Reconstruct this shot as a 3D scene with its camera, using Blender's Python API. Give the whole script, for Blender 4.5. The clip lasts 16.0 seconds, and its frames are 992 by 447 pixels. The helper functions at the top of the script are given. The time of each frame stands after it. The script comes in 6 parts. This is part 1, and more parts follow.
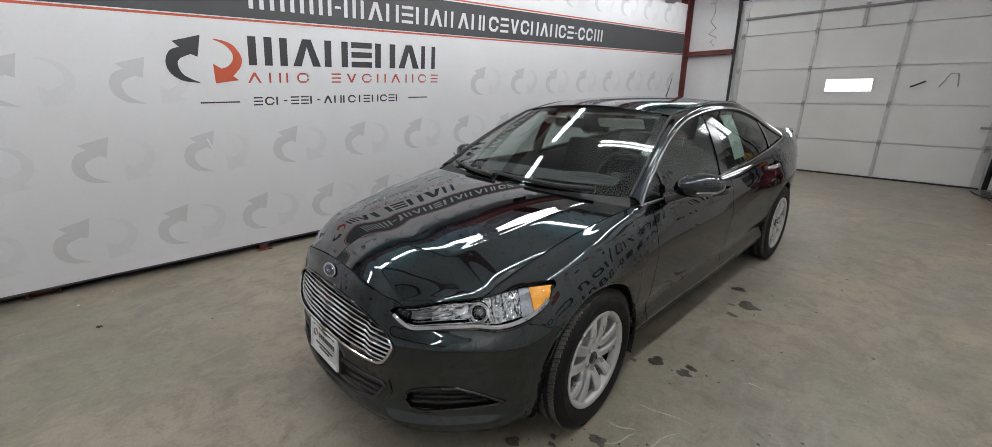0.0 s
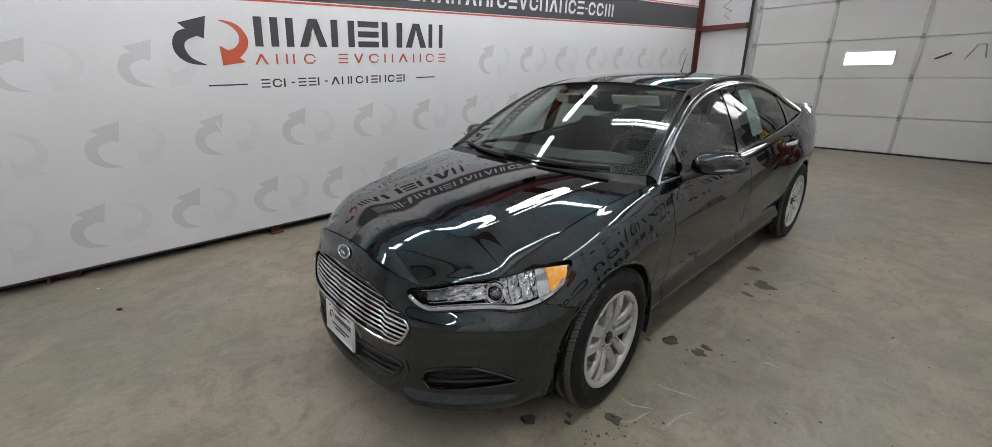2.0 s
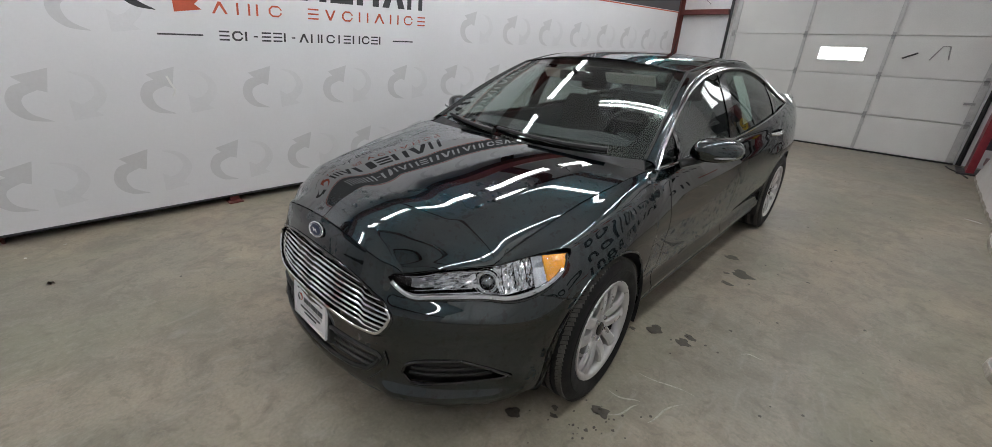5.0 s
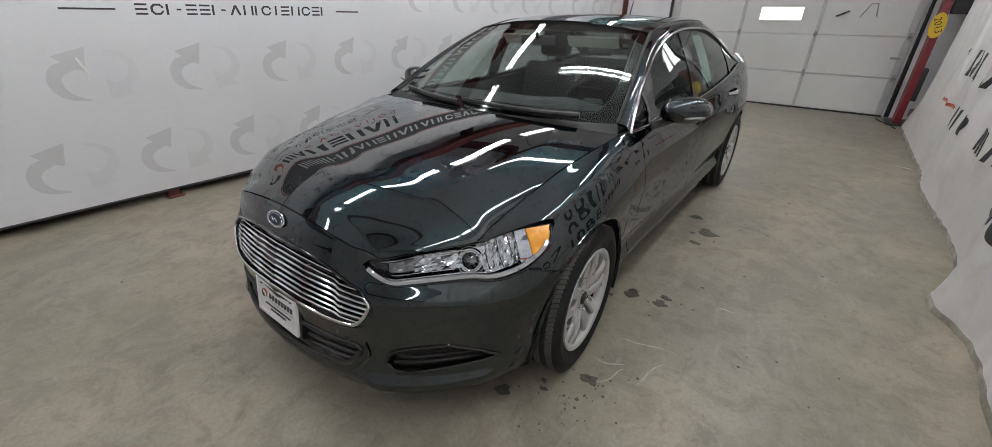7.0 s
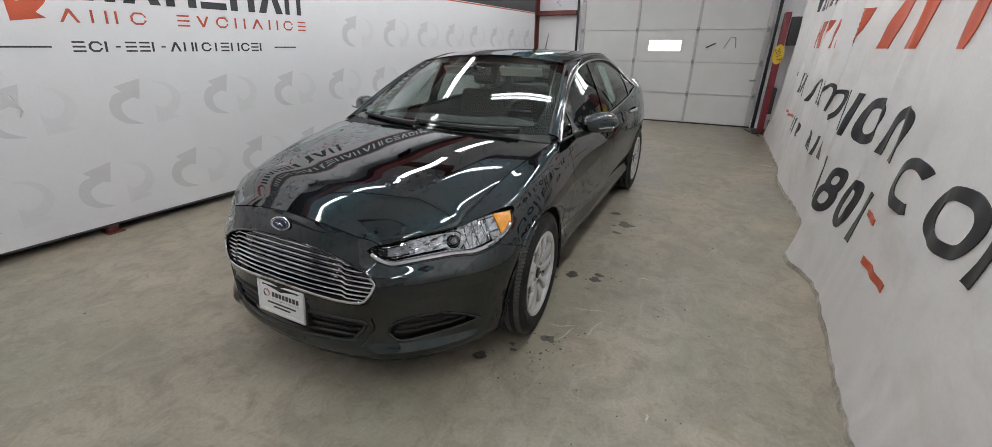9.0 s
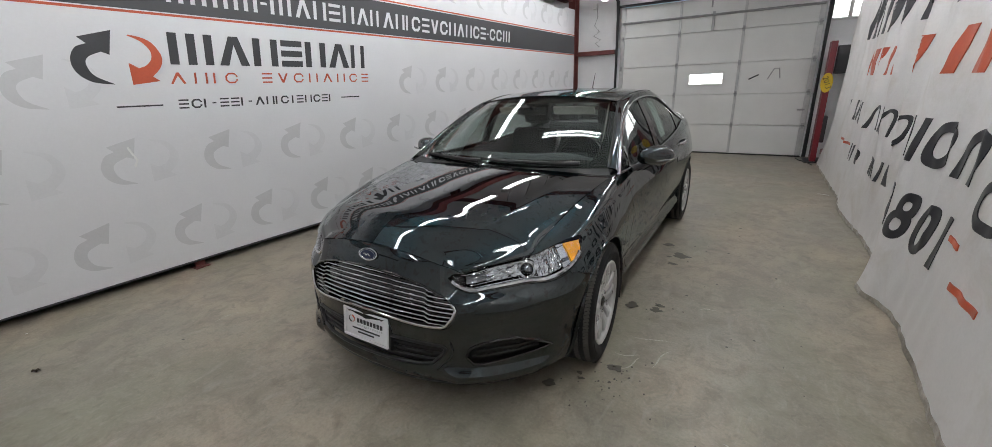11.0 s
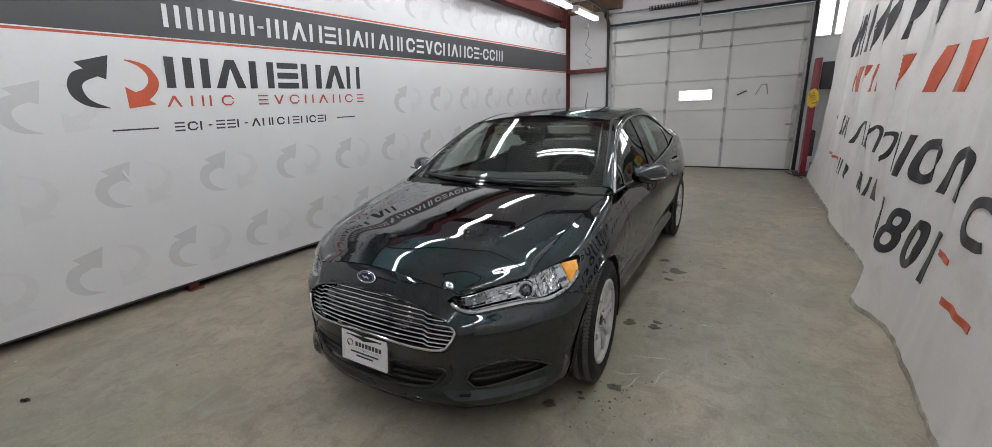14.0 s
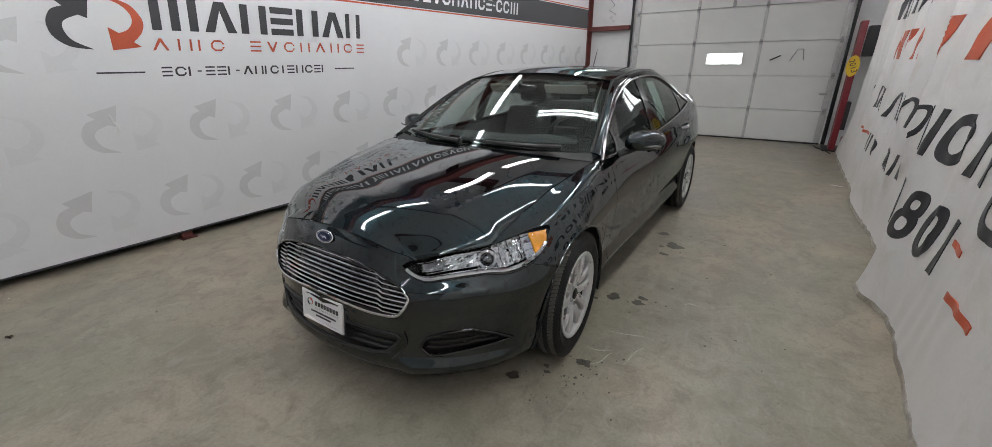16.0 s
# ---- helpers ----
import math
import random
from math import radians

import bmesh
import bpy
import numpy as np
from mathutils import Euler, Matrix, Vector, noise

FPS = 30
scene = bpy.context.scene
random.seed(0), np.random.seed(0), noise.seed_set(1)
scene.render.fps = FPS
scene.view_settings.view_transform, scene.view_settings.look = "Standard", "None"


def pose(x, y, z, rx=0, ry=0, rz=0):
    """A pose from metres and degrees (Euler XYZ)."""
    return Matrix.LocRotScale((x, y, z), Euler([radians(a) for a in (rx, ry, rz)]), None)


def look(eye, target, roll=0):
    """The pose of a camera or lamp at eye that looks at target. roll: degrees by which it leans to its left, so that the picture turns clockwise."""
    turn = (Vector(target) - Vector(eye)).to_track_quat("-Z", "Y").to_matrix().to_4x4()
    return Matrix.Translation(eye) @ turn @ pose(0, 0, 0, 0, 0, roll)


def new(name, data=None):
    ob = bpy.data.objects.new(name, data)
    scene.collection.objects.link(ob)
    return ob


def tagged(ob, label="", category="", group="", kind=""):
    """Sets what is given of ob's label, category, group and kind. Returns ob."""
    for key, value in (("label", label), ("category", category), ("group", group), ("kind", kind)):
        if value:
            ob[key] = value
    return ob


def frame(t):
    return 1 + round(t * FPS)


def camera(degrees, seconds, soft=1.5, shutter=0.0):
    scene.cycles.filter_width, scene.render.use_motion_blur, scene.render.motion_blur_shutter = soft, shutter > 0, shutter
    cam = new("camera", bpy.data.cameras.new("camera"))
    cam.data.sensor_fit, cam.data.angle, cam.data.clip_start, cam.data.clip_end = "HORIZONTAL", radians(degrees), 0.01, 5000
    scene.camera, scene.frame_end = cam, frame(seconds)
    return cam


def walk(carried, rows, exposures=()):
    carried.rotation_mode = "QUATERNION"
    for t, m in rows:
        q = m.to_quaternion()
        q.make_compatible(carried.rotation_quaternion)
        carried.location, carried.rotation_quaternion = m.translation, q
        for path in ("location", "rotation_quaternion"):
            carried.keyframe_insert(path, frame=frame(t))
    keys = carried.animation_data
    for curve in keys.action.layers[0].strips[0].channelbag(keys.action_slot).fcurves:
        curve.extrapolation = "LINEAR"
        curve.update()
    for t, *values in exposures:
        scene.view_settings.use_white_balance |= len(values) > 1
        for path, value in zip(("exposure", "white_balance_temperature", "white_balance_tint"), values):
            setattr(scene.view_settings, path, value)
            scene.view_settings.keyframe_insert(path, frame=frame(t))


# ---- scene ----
cam = camera(99.6, 16.0, soft=0.5)
PATH = [
    (0, (1.793, -0.498, 1.521), (0.393, 0.792, 0.908), -0.8),
    (0.5, (1.779, -0.509, 1.512), (0.4, 0.766, 0.826), -1.6),
    (1, (1.776, -0.514, 1.503), (0.4, 0.77, 0.824), -1.2),
    (1.5, (1.761, -0.513, 1.501), (0.365, 0.742, 0.809), -1.7),
    (2, (1.759, -0.507, 1.506), (0.353, 0.736, 0.813), -1.7),
    (2.5, (1.754, -0.499, 1.501), (0.349, 0.729, 0.782), -1.8),
    (3, (1.75, -0.497, 1.504), (0.345, 0.737, 0.794), -2.1),
    (3.5, (1.728, -0.495, 1.494), (0.363, 0.757, 0.74), -0.2),
    (4, (1.687, -0.48, 1.48), (0.38, 0.813, 0.692), 2.0),
    (4.2, (1.661, -0.484, 1.482), (0.36, 0.814, 0.693), 2.6),
    (6.3, (1.526, -0.459, 1.453), (0.346, 0.914, 0.604), -0.4),
    (6.5, (1.518, -0.458, 1.453), (0.366, 0.926, 0.582), -0.2),
    (7, (1.483, -0.471, 1.433), (0.389, 0.945, 0.539), 0.7),
    (7.5, (1.486, -0.508, 1.434), (0.445, 0.961, 0.563), 1.1),
    (8, (1.58, -0.636, 1.427), (0.625, 0.886, 0.549), -0.3),
    (8.5, (1.628, -0.778, 1.446), (0.732, 0.794, 0.593), 0.9),
    (9, (1.58, -0.93, 1.46), (0.741, 0.71, 0.681), 0.4),
    (9.5, (1.529, -1.077, 1.476), (0.587, 0.55, 0.793), -1.6),
    (9.7, (1.523, -1.114, 1.472), (0.546, 0.506, 0.824), -1.2),
    (11.8, (1.489, -1.107, 1.483), (0.464, 0.506, 0.891), -2.1),
    (12, (1.49, -1.109, 1.487), (0.479, 0.518, 0.913), -1.8),
    (12.5, (1.474, -1.121, 1.485), (0.409, 0.457, 0.872), -2.1),
    (13, (1.473, -1.13, 1.5), (0.427, 0.489, 0.964), -1.2),
    (13.5, (1.472, -1.135, 1.494), (0.439, 0.482, 0.93), -1.6),
    (14, (1.485, -1.121, 1.508), (0.483, 0.52, 0.959), -2.6),
    (14.5, (1.501, -1.093, 1.499), (0.56, 0.583, 0.949), -2.9),
    (15, (1.506, -1.071, 1.481), (0.622, 0.617, 0.874), -3.1),
    (15.5, (1.543, -0.974, 1.463), (0.763, 0.732, 0.767), -0.5),
    (16, (1.627, -0.885, 1.475), (0.574, 0.657, 0.759), -0.7),
]
walk(cam, [(t, look(eye, target, roll)) for t, eye, target, roll in PATH],
     [(0.0, 0.02), (4.2, 0.02), (6.5, 0.03), (7.2, 0.11), (7.6, 0.17), (8.6, 0.15), (9.1, 0.09), (9.5, -0.08), (11.8, -0.05), (16.0, -0.06)])

# ---------------------------------------------------------------- light
world = bpy.data.worlds.new("world")
scene.world = world
world.use_nodes = True
wn = world.node_tree.nodes
sky = wn.new("ShaderNodeTexSky")
sky.sky_type, sky.sun_disc = "NISHITA", False
sky.sun_elevation, sky.sun_rotation = radians(35), radians(60)
world.node_tree.links.new(sky.outputs["Color"], wn["Background"].inputs["Color"])
wn["Background"].inputs["Strength"].default_value = 0.1
scene.view_settings.exposure = 0.0
TUBE = 45.5          # brightness of the fluorescent tubes
LAMP_Z = 3.10


# ---------------------------------------------------------------- materials
def surface(name, base, rough=0.5, metal=0.0, var=0.12, scale=4.0, fine=60.0, bump=0.0, bump_scale=80.0,
            coat=0.0, spec=0.5, second=None, second_scale=1.2, second_at=(0.45, 0.7), rough_var=0.08, each=0.0, sheen=0.0):
    """A procedural material: a base colour broken up at two scales, an optional second colour in blotches, roughness wear and fine relief."""
    m = bpy.data.materials.new(name)
    m.use_nodes = True
    nt = m.node_tree
    n, l = nt.nodes, nt.links
    b = n["Principled BSDF"]
    tc = n.new("ShaderNodeTexCoord")
    big = n.new("ShaderNodeTexNoise")
    big.inputs["Scale"].default_value, big.inputs["Detail"].default_value, big.inputs["Roughness"].default_value = scale, 6, 0.6
    small = n.new("ShaderNodeTexNoise")
    small.inputs["Scale"].default_value, small.inputs["Detail"].default_value = fine, 3
    for x in (big, small):
        l.new(tc.outputs["Object"], x.inputs["Vector"])
    add = n.new("ShaderNodeMath")
    add.operation = "ADD"
    l.new(big.outputs["Fac"], add.inputs[0])
    half = n.new("ShaderNodeMath")
    half.operation = "MULTIPLY_ADD"
    half.inputs[1].default_value, half.inputs[2].default_value = 0.5, -0.25
    l.new(small.outputs["Fac"], half.inputs[0])
    l.new(half.outputs[0], add.inputs[1])
    ramp = n.new("ShaderNodeMapRange")
    ramp.inputs["From Min"].default_value, ramp.inputs["From Max"].default_value = 0.25, 0.75
    ramp.inputs["To Min"].default_value, ramp.inputs["To Max"].default_value = 1 - var, 1 + var
    l.new(add.outputs[0], ramp.inputs["Value"])
    colour = n.new("ShaderNodeMix")
    colour.data_type = "RGBA"
    colour.inputs["A"].default_value = colour.inputs["B"].default_value = (*base, 1)
    colour.inputs["Factor"].default_value = 0.0
    if second:
        colour.inputs["B"].default_value = (*second, 1)
        blot = n.new("ShaderNodeTexNoise")
        blot.inputs["Scale"].default_value, blot.inputs["Detail"].default_value = second_scale, 8
        blot.inputs["Roughness"].default_value, blot.inputs["Distortion"].default_value = 0.65, 0.6
        l.new(tc.outputs["Object"], blot.inputs["Vector"])
        mr = n.new("ShaderNodeMapRange")
        mr.inputs["From Min"].default_value, mr.inputs["From Max"].default_value = second_at
        l.new(blot.outputs["Fac"], mr.inputs["Value"])
        l.new(mr.outputs["Result"], colour.inputs["Factor"])
    mul = n.new("ShaderNodeVectorMath")
    mul.operation = "SCALE"
    l.new(colour.outputs["Result"], mul.inputs[0])
    if each:
        oi = n.new("ShaderNodeObjectInfo")
        er = n.new("ShaderNodeMapRange")
        er.inputs["To Min"].default_value, er.inputs["To Max"].default_value = 1 - each, 1 + each
        l.new(oi.outputs["Random"], er.inputs["Value"])
        em = n.new("ShaderNodeMath")
        em.operation = "MULTIPLY"
        l.new(er.outputs["Result"], em.inputs[0])
        l.new(ramp.outputs["Result"], em.inputs[1])
        l.new(em.outputs[0], mul.inputs["Scale"])
    else:
        l.new(ramp.outputs["Result"], mul.inputs["Scale"])
    l.new(mul.outputs["Vector"], b.inputs["Base Color"])
    rr = n.new("ShaderNodeMapRange")
    rr.inputs["From Min"].default_value, rr.inputs["From Max"].default_value = 0.3, 0.7
    rr.inputs["To Min"].default_value, rr.inputs["To Max"].default_value = max(0.0, rough - rough_var), min(1.0, rough + rough_var)
    l.new(big.outputs["Fac"], rr.inputs["Value"])
    l.new(rr.outputs["Result"], b.inputs["Roughness"])
    b.inputs["Metallic"].default_value = metal
    b.inputs["Specular IOR Level"].default_value = spec
    b.inputs["Coat Weight"].default_value, b.inputs["Coat Roughness"].default_value = coat, 0.02
    if bump:
        bn = n.new("ShaderNodeTexNoise")
        bn.inputs["Scale"].default_value, bn.inputs["Detail"].default_value = bump_scale, 4
        l.new(tc.outputs["Object"], bn.inputs["Vector"])
        bp = n.new("ShaderNodeBump")
        bp.inputs["Strength"].default_value, bp.inputs["Distance"].default_value = min(1.0, bump), 0.01
        l.new(bn.outputs["Fac"], bp.inputs["Height"])
        l.new(bp.outputs["Normal"], b.inputs["Normal"])
    return m


def glow(name, colour, strength):
    m = bpy.data.materials.new(name)
    m.use_nodes = True
    n, l = m.node_tree.nodes, m.node_tree.links
    n.remove(n["Principled BSDF"])
    e = n.new("ShaderNodeEmission")
    e.inputs["Color"].default_value, e.inputs["Strength"].default_value = (*colour, 1), strength
    l.new(e.outputs[0], n["Material Output"].inputs["Surface"])
    return m


def clear(name, tint, ior=1.5, rough=0.0):
    """Thin glass: tinted transparency under a Fresnel gloss."""
    m = bpy.data.materials.new(name)
    m.use_nodes = True
    n, l = m.node_tree.nodes, m.node_tree.links
    n.remove(n["Principled BSDF"])
    tr, gl, mix, lw = (n.new("ShaderNode" + k) for k in ("BsdfTransparent", "BsdfGlossy", "MixShader", "LayerWeight"))
    tr.inputs["Color"].default_value = (*tint, 1)
    gl.inputs["Roughness"].default_value = rough
    lw.inputs["Blend"].default_value = 0.5
    steep, gloss = n.new("ShaderNodeMath"), n.new("ShaderNodeMath")
    f0 = ((ior - 1) / (ior + 1)) ** 2
    steep.operation, steep.inputs[1].default_value = "POWER", 5.0
    gloss.operation, gloss.inputs[1].default_value, gloss.inputs[2].default_value = "MULTIPLY_ADD", 1 - f0, f0
    l.new(lw.outputs["Facing"], steep.inputs[0])
    l.new(steep.outputs[0], gloss.inputs[0])
    l.new(gloss.outputs[0], mix.inputs["Fac"])
    l.new(tr.outputs[0], mix.inputs[1])
    l.new(gl.outputs[0], mix.inputs[2])
    l.new(mix.outputs[0], n["Material Output"].inputs["Surface"])
    return m


CONCRETE = surface("concrete", (0.274, 0.250, 0.202), rough=0.40, var=0.24, scale=1.5, fine=70, bump=0.04, bump_scale=160, second=(0.36, 0.298, 0.228), second_scale=0.9, second_at=(0.40, 0.66), rough_var=0.07)


def weather(m, layers):
    """Lays worn patches over a material's colour. A layer: noise scale, its stretch along x and y, the range that counts, a colour and how strongly it covers."""
    n, l = m.node_tree.nodes, m.node_tree.links
    slot = n["Principled BSDF"].inputs["Base Color"]
    source = slot.links[0].from_socket
    tc = n.new("ShaderNodeTexCoord")
    for scale, stretch, turn, span, colour, cover in layers:
        mp, tex, mr, mix = (n.new("ShaderNode" + k) for k in ("Mapping", "TexNoise", "MapRange", "Mix"))
        mp.inputs["Scale"].default_value = (*stretch, 1)
        mp.inputs["Rotation"].default_value = (0, 0, radians(turn))
        mp.inputs["Location"].default_value = (scale * 1.7, scale * 0.6, 0)
        tex.inputs["Scale"].default_value, tex.inputs["Detail"].default_value = scale, 9
        tex.inputs["Roughness"].default_value, tex.inputs["Distortion"].default_value = 0.68, 0.7
        mr.inputs["From Min"].default_value, mr.inputs["From Max"].default_value = span
        mr.inputs["To Max"].default_value = cover
        mix.data_type = "RGBA"
        mix.inputs["B"].default_value = (*colour, 1)
        l.new(tc.outputs["Object"], mp.inputs["Vector"])
        l.new(mp.outputs["Vector"], tex.inputs["Vector"])
        l.new(tex.outputs["Fac"], mr.inputs["Value"])
        l.new(mr.outputs["Result"], mix.inputs["Factor"])
        l.new(source, mix.inputs["A"])
        source = mix.outputs["Result"]
    l.new(source, slot)


weather(CONCRETE, (
    (4.0, (1, 1), 0, (0.47, 0.60), (0.176, 0.158, 0.126), 0.50),
    (1.3, (1, 0.5), 20, (0.47, 0.62), (0.215, 0.220, 0.152), 0.40),
    (13.0, (1, 1), 0, (0.52, 0.64), (0.150, 0.138, 0.112), 0.42),
    (7.0, (1.8, 0.5), -30, (0.56, 0.66), (0.42, 0.39, 0.345), 0.24),
    (45.0, (1, 1), 0, (0.55, 0.68), (0.38, 0.36, 0.31), 0.30)))
STAIN = surface("oil_stain", (0.075, 0.066, 0.052), rough=0.35, var=0.35, scale=30, fine=200)
WALL_WHITE = surface("white_steel_wall", (0.80, 0.80, 0.81), rough=0.45, var=0.06, scale=2, bump=0.05)
CEIL_WHITE = surface("ceiling_liner", (0.66, 0.65, 0.65), rough=0.6, var=0.08, scale=2)
RED_STEEL = surface("red_oxide_steel", (0.14, 0.035, 0.03), rough=0.55, var=0.25, scale=9, bump=0.1)
VINYL = surface("banner_vinyl", (0.70, 0.70, 0.72), rough=0.38, var=0.03, scale=1.4, bump=0.04, bump_scale=14)
VINYL_GREY = surface("banner_watermark", (0.575, 0.575, 0.59), rough=0.38, var=0.05, scale=3)
VINYL_PALE = surface("banner_watermark_pale", (0.662, 0.662, 0.680), rough=0.38, var=0.05, scale=3)
INK = surface("banner_black_ink", (0.035, 0.035, 0.04), rough=0.38, var=0.12, scale=5)
INK_STRIP = surface("banner_strip_ink", (0.05, 0.05, 0.055), rough=0.38, var=0.12, scale=2)
INK_RED = surface("banner_red_ink", (0.50, 0.085, 0.035), rough=0.38, var=0.1, scale=5)
INK_WHITE = surface("banner_white_ink", (0.66, 0.66, 0.68), rough=0.38, var=0.04, scale=3)
CURTAIN = surface("curtain_vinyl", (0.70, 0.68, 0.67), rough=0.36, var=0.06, scale=1.6, bump=0.05, bump_scale=10, second=(0.56, 0.52, 0.47), second_scale=2.2, second_at=(0.50, 0.80))
DOOR_PAINT = surface("door_panel_paint", (0.68, 0.68, 0.665), rough=0.42, var=0.07, scale=1.5, bump=0.06, bump_scale=120)
GALV = surface("galvanised_steel", (0.34, 0.34, 0.34), rough=0.45, metal=0.5, var=0.2, scale=12)
STILE = surface("bright_galvanised_stile", (0.50, 0.50, 0.50), rough=0.42, metal=0.4, var=0.14, scale=14)
BLACK_STEEL = surface("black_steel", (0.025, 0.025, 0.028), rough=0.45, var=0.2, scale=10)
LIFT_RED = surface("red_lift_paint", (0.19, 0.018, 0.028), rough=0.35, var=0.2, scale=6)
YELLOW = surface("yellow_sticker", (0.75, 0.50, 0.03), rough=0.45, var=0.06)
LAMP_WHITE = surface("lamp_housing", (0.75, 0.75, 0.74), rough=0.4, var=0.04)
TUBE_GLOW = glow("fluorescent_tube", (0.955, 0.98, 1.0), TUBE)
PANE_GLOW = glow("daylight_outside", (0.96, 0.98, 1.0), 5.5)
RUBBER = surface("black_rubber", (0.018, 0.018, 0.019), rough=0.6, var=0.2, scale=14, bump=0.1)
WOOD = surface("rough_wood", (0.20, 0.12, 0.07), rough=0.7, var=0.3, scale=7)
CLUTTER = surface("shop_clutter", (0.05, 0.055, 0.06), rough=0.5, var=0.4, scale=8, each=0.5)


# ---------------------------------------------------------------- mesh helpers
def mesh_object(name, bm, material, parent=None, label="", smooth=0.0):
    me = bpy.data.meshes.new(name)
    bmesh.ops.recalc_face_normals(bm, faces=bm.faces)
    bm.to_mesh(me)
    bm.free()
    me.materials.append(material)
    if smooth:
        me.polygons.foreach_set("use_smooth", [True] * len(me.polygons))
        me.set_sharp_from_angle(angle=radians(smooth))
    ob = new(name, me)
    if parent:
        ob.parent = parent
    if label:
        ob["label"] = label
    return ob


def part(name, bm, material, parent, label="", smooth=35.0):
    return mesh_object(name, bm, material, parent, label, smooth)


def box(bm, lo, hi, bevel=0.0, m=None):
    """A box from corner to corner, its edges bevelled."""
    lo, hi = Vector(lo), Vector(hi)
    made = bmesh.ops.create_cube(bm, size=1.0, matrix=Matrix.Translation((lo + hi) / 2) @ Matrix.Diagonal((*(hi - lo), 1)))
    verts = made["verts"]
    if bevel:
        edges = list({e for v in verts for e in v.link_edges})
        out = bmesh.ops.bevel(bm, geom=edges, offset=bevel, segments=2, affect="EDGES", profile=0.6)
        verts = list({v for f in out["faces"] for v in f.verts} | {v for v in verts if v.is_valid})
    if m is not None:
        bmesh.ops.transform(bm, matrix=m, verts=verts)
    return bm


def boxed(lo, hi, bevel=0.0, m=None):
    return box(bmesh.new(), lo, hi, bevel, m)


def tube(bm, pts, radius, n=8, closed=False, flat=1.0, up=(0, 0, 1)):
    """A tube swept along points; radius may change along it (a list); flat squashes its height."""
    pts = [Vector(p) for p in pts]
    rings = []
    count = len(pts)
    for i, p in enumerate(pts):
        a = pts[(i - 1) % count] if closed or i else p
        b = pts[(i + 1) % count] if closed or i < count - 1 else p
        d = (b - a).normalized()
        side = d.cross(Vector(up))
        if side.length < 1e-4:
            side = d.cross(Vector((1, 0, 0)))
        side.normalize()
        top = side.cross(d).normalized()
        r = radius[i] if isinstance(radius, (list, tuple)) else radius
        rings.append([bm.verts.new(p + side * (math.cos(k * math.tau / n) * r) + top * (math.sin(k * math.tau / n) * r * flat)) for k in range(n)])
    for i in range(count if closed else count - 1):
        r0, r1 = rings[i], rings[(i + 1) % count]
        for k in range(n):
            bm.faces.new((r0[k], r0[(k + 1) % n], r1[(k + 1) % n], r1[k]))
    if not closed:
        bm.faces.new(rings[0][::-1])
        bm.faces.new(rings[-1])
    return bm


def lathe(bm, profile, n=48, axis="x", centre=(0, 0, 0), sign=1):
    """Turns a profile of (along, radius) round an axis."""
    c = Vector(centre)
    rings = []
    for a, r in profile:
        ring = []
        for k in range(n):
            t = k * math.tau / n
            off = {"x": (sign * a, r * math.cos(t), r * math.sin(t)), "y": (r * math.cos(t), a, r * math.sin(t)), "z": (r * math.cos(t), r * math.sin(t), a)}[axis]
            ring.append(bm.verts.new(c + Vector(off)))
        rings.append(ring)
    for r0, r1 in zip(rings, rings[1:]):
        for k in range(n):
            bm.faces.new((r0[k], r0[(k + 1) % n], r1[(k + 1) % n], r1[k]))
    return bm


def plate(outline, place, thick=0.002):
    """A thin plate with an outline of (a, b), put in place by place(a, b, depth)."""
    bm = bmesh.new()
    front = [bm.verts.new(place(a, b, thick)) for a, b in outline]
    back = [bm.verts.new(place(a, b, 0)) for a, b in outline]
    k = len(outline)
    bm.faces.new(front)
    bm.faces.new(back[::-1])
    for i in range(k):
        bm.faces.new((front[i], back[i], back[(i + 1) % k], front[(i + 1) % k]))
    bm.normal_update()
    bmesh.ops.triangulate(bm, faces=[f for f in bm.faces if len(f.verts) > 4])
    return bm


def structure(name, bm, material, label, smooth=0.0):
    return tagged(mesh_object(name, bm, material, smooth=smooth), label, name.rstrip("_0123456789").replace("_", " "), kind="structure")


def empty(name, at, label, category, group="", kind=""):
    return tagged_at(new(name), at, label, category, group, kind)


def tagged_at(ob, at, label, category, group="", kind=""):
    ob.location = at
    ob.empty_display_size = 0.05
    return tagged(ob, label, category, group, kind)


# ---------------------------------------------------------------- the hall
DOOR_Y = 8.83
X0, X1, Y0, Y1, TOP = -3.0, 7.2, -5.5, 8.95, 4.0

structure("floor", boxed((X0 - 0.2, Y0 - 0.2, -0.2), (X1 + 0.2, 12.0, 0)), CONCRETE, "worn grey-brown sealed concrete floor with damp stains")
structure("ceiling", boxed((X0 - 0.2, Y0 - 0.2, TOP), (X1 + 0.2, Y1 + 0.2, TOP + 0.15)), CEIL_WHITE, "pale grey steel liner ceiling of the hall")
structure("wall_west", boxed((X0 - 0.2, Y0 - 0.2, 0), (X0, Y1 + 0.2, TOP)), WALL_WHITE, "white steel-clad wall behind the large banner")
structure("wall_east", boxed((X1, Y0 - 0.2, 0), (X1 + 0.2, Y1 + 0.2, TOP)), WALL_WHITE, "white steel-clad wall across the workshop")
structure("wall_south", boxed((X0, Y0 - 0.2, 0), (X1, Y0, TOP)), WALL_WHITE, "white steel-clad end wall")

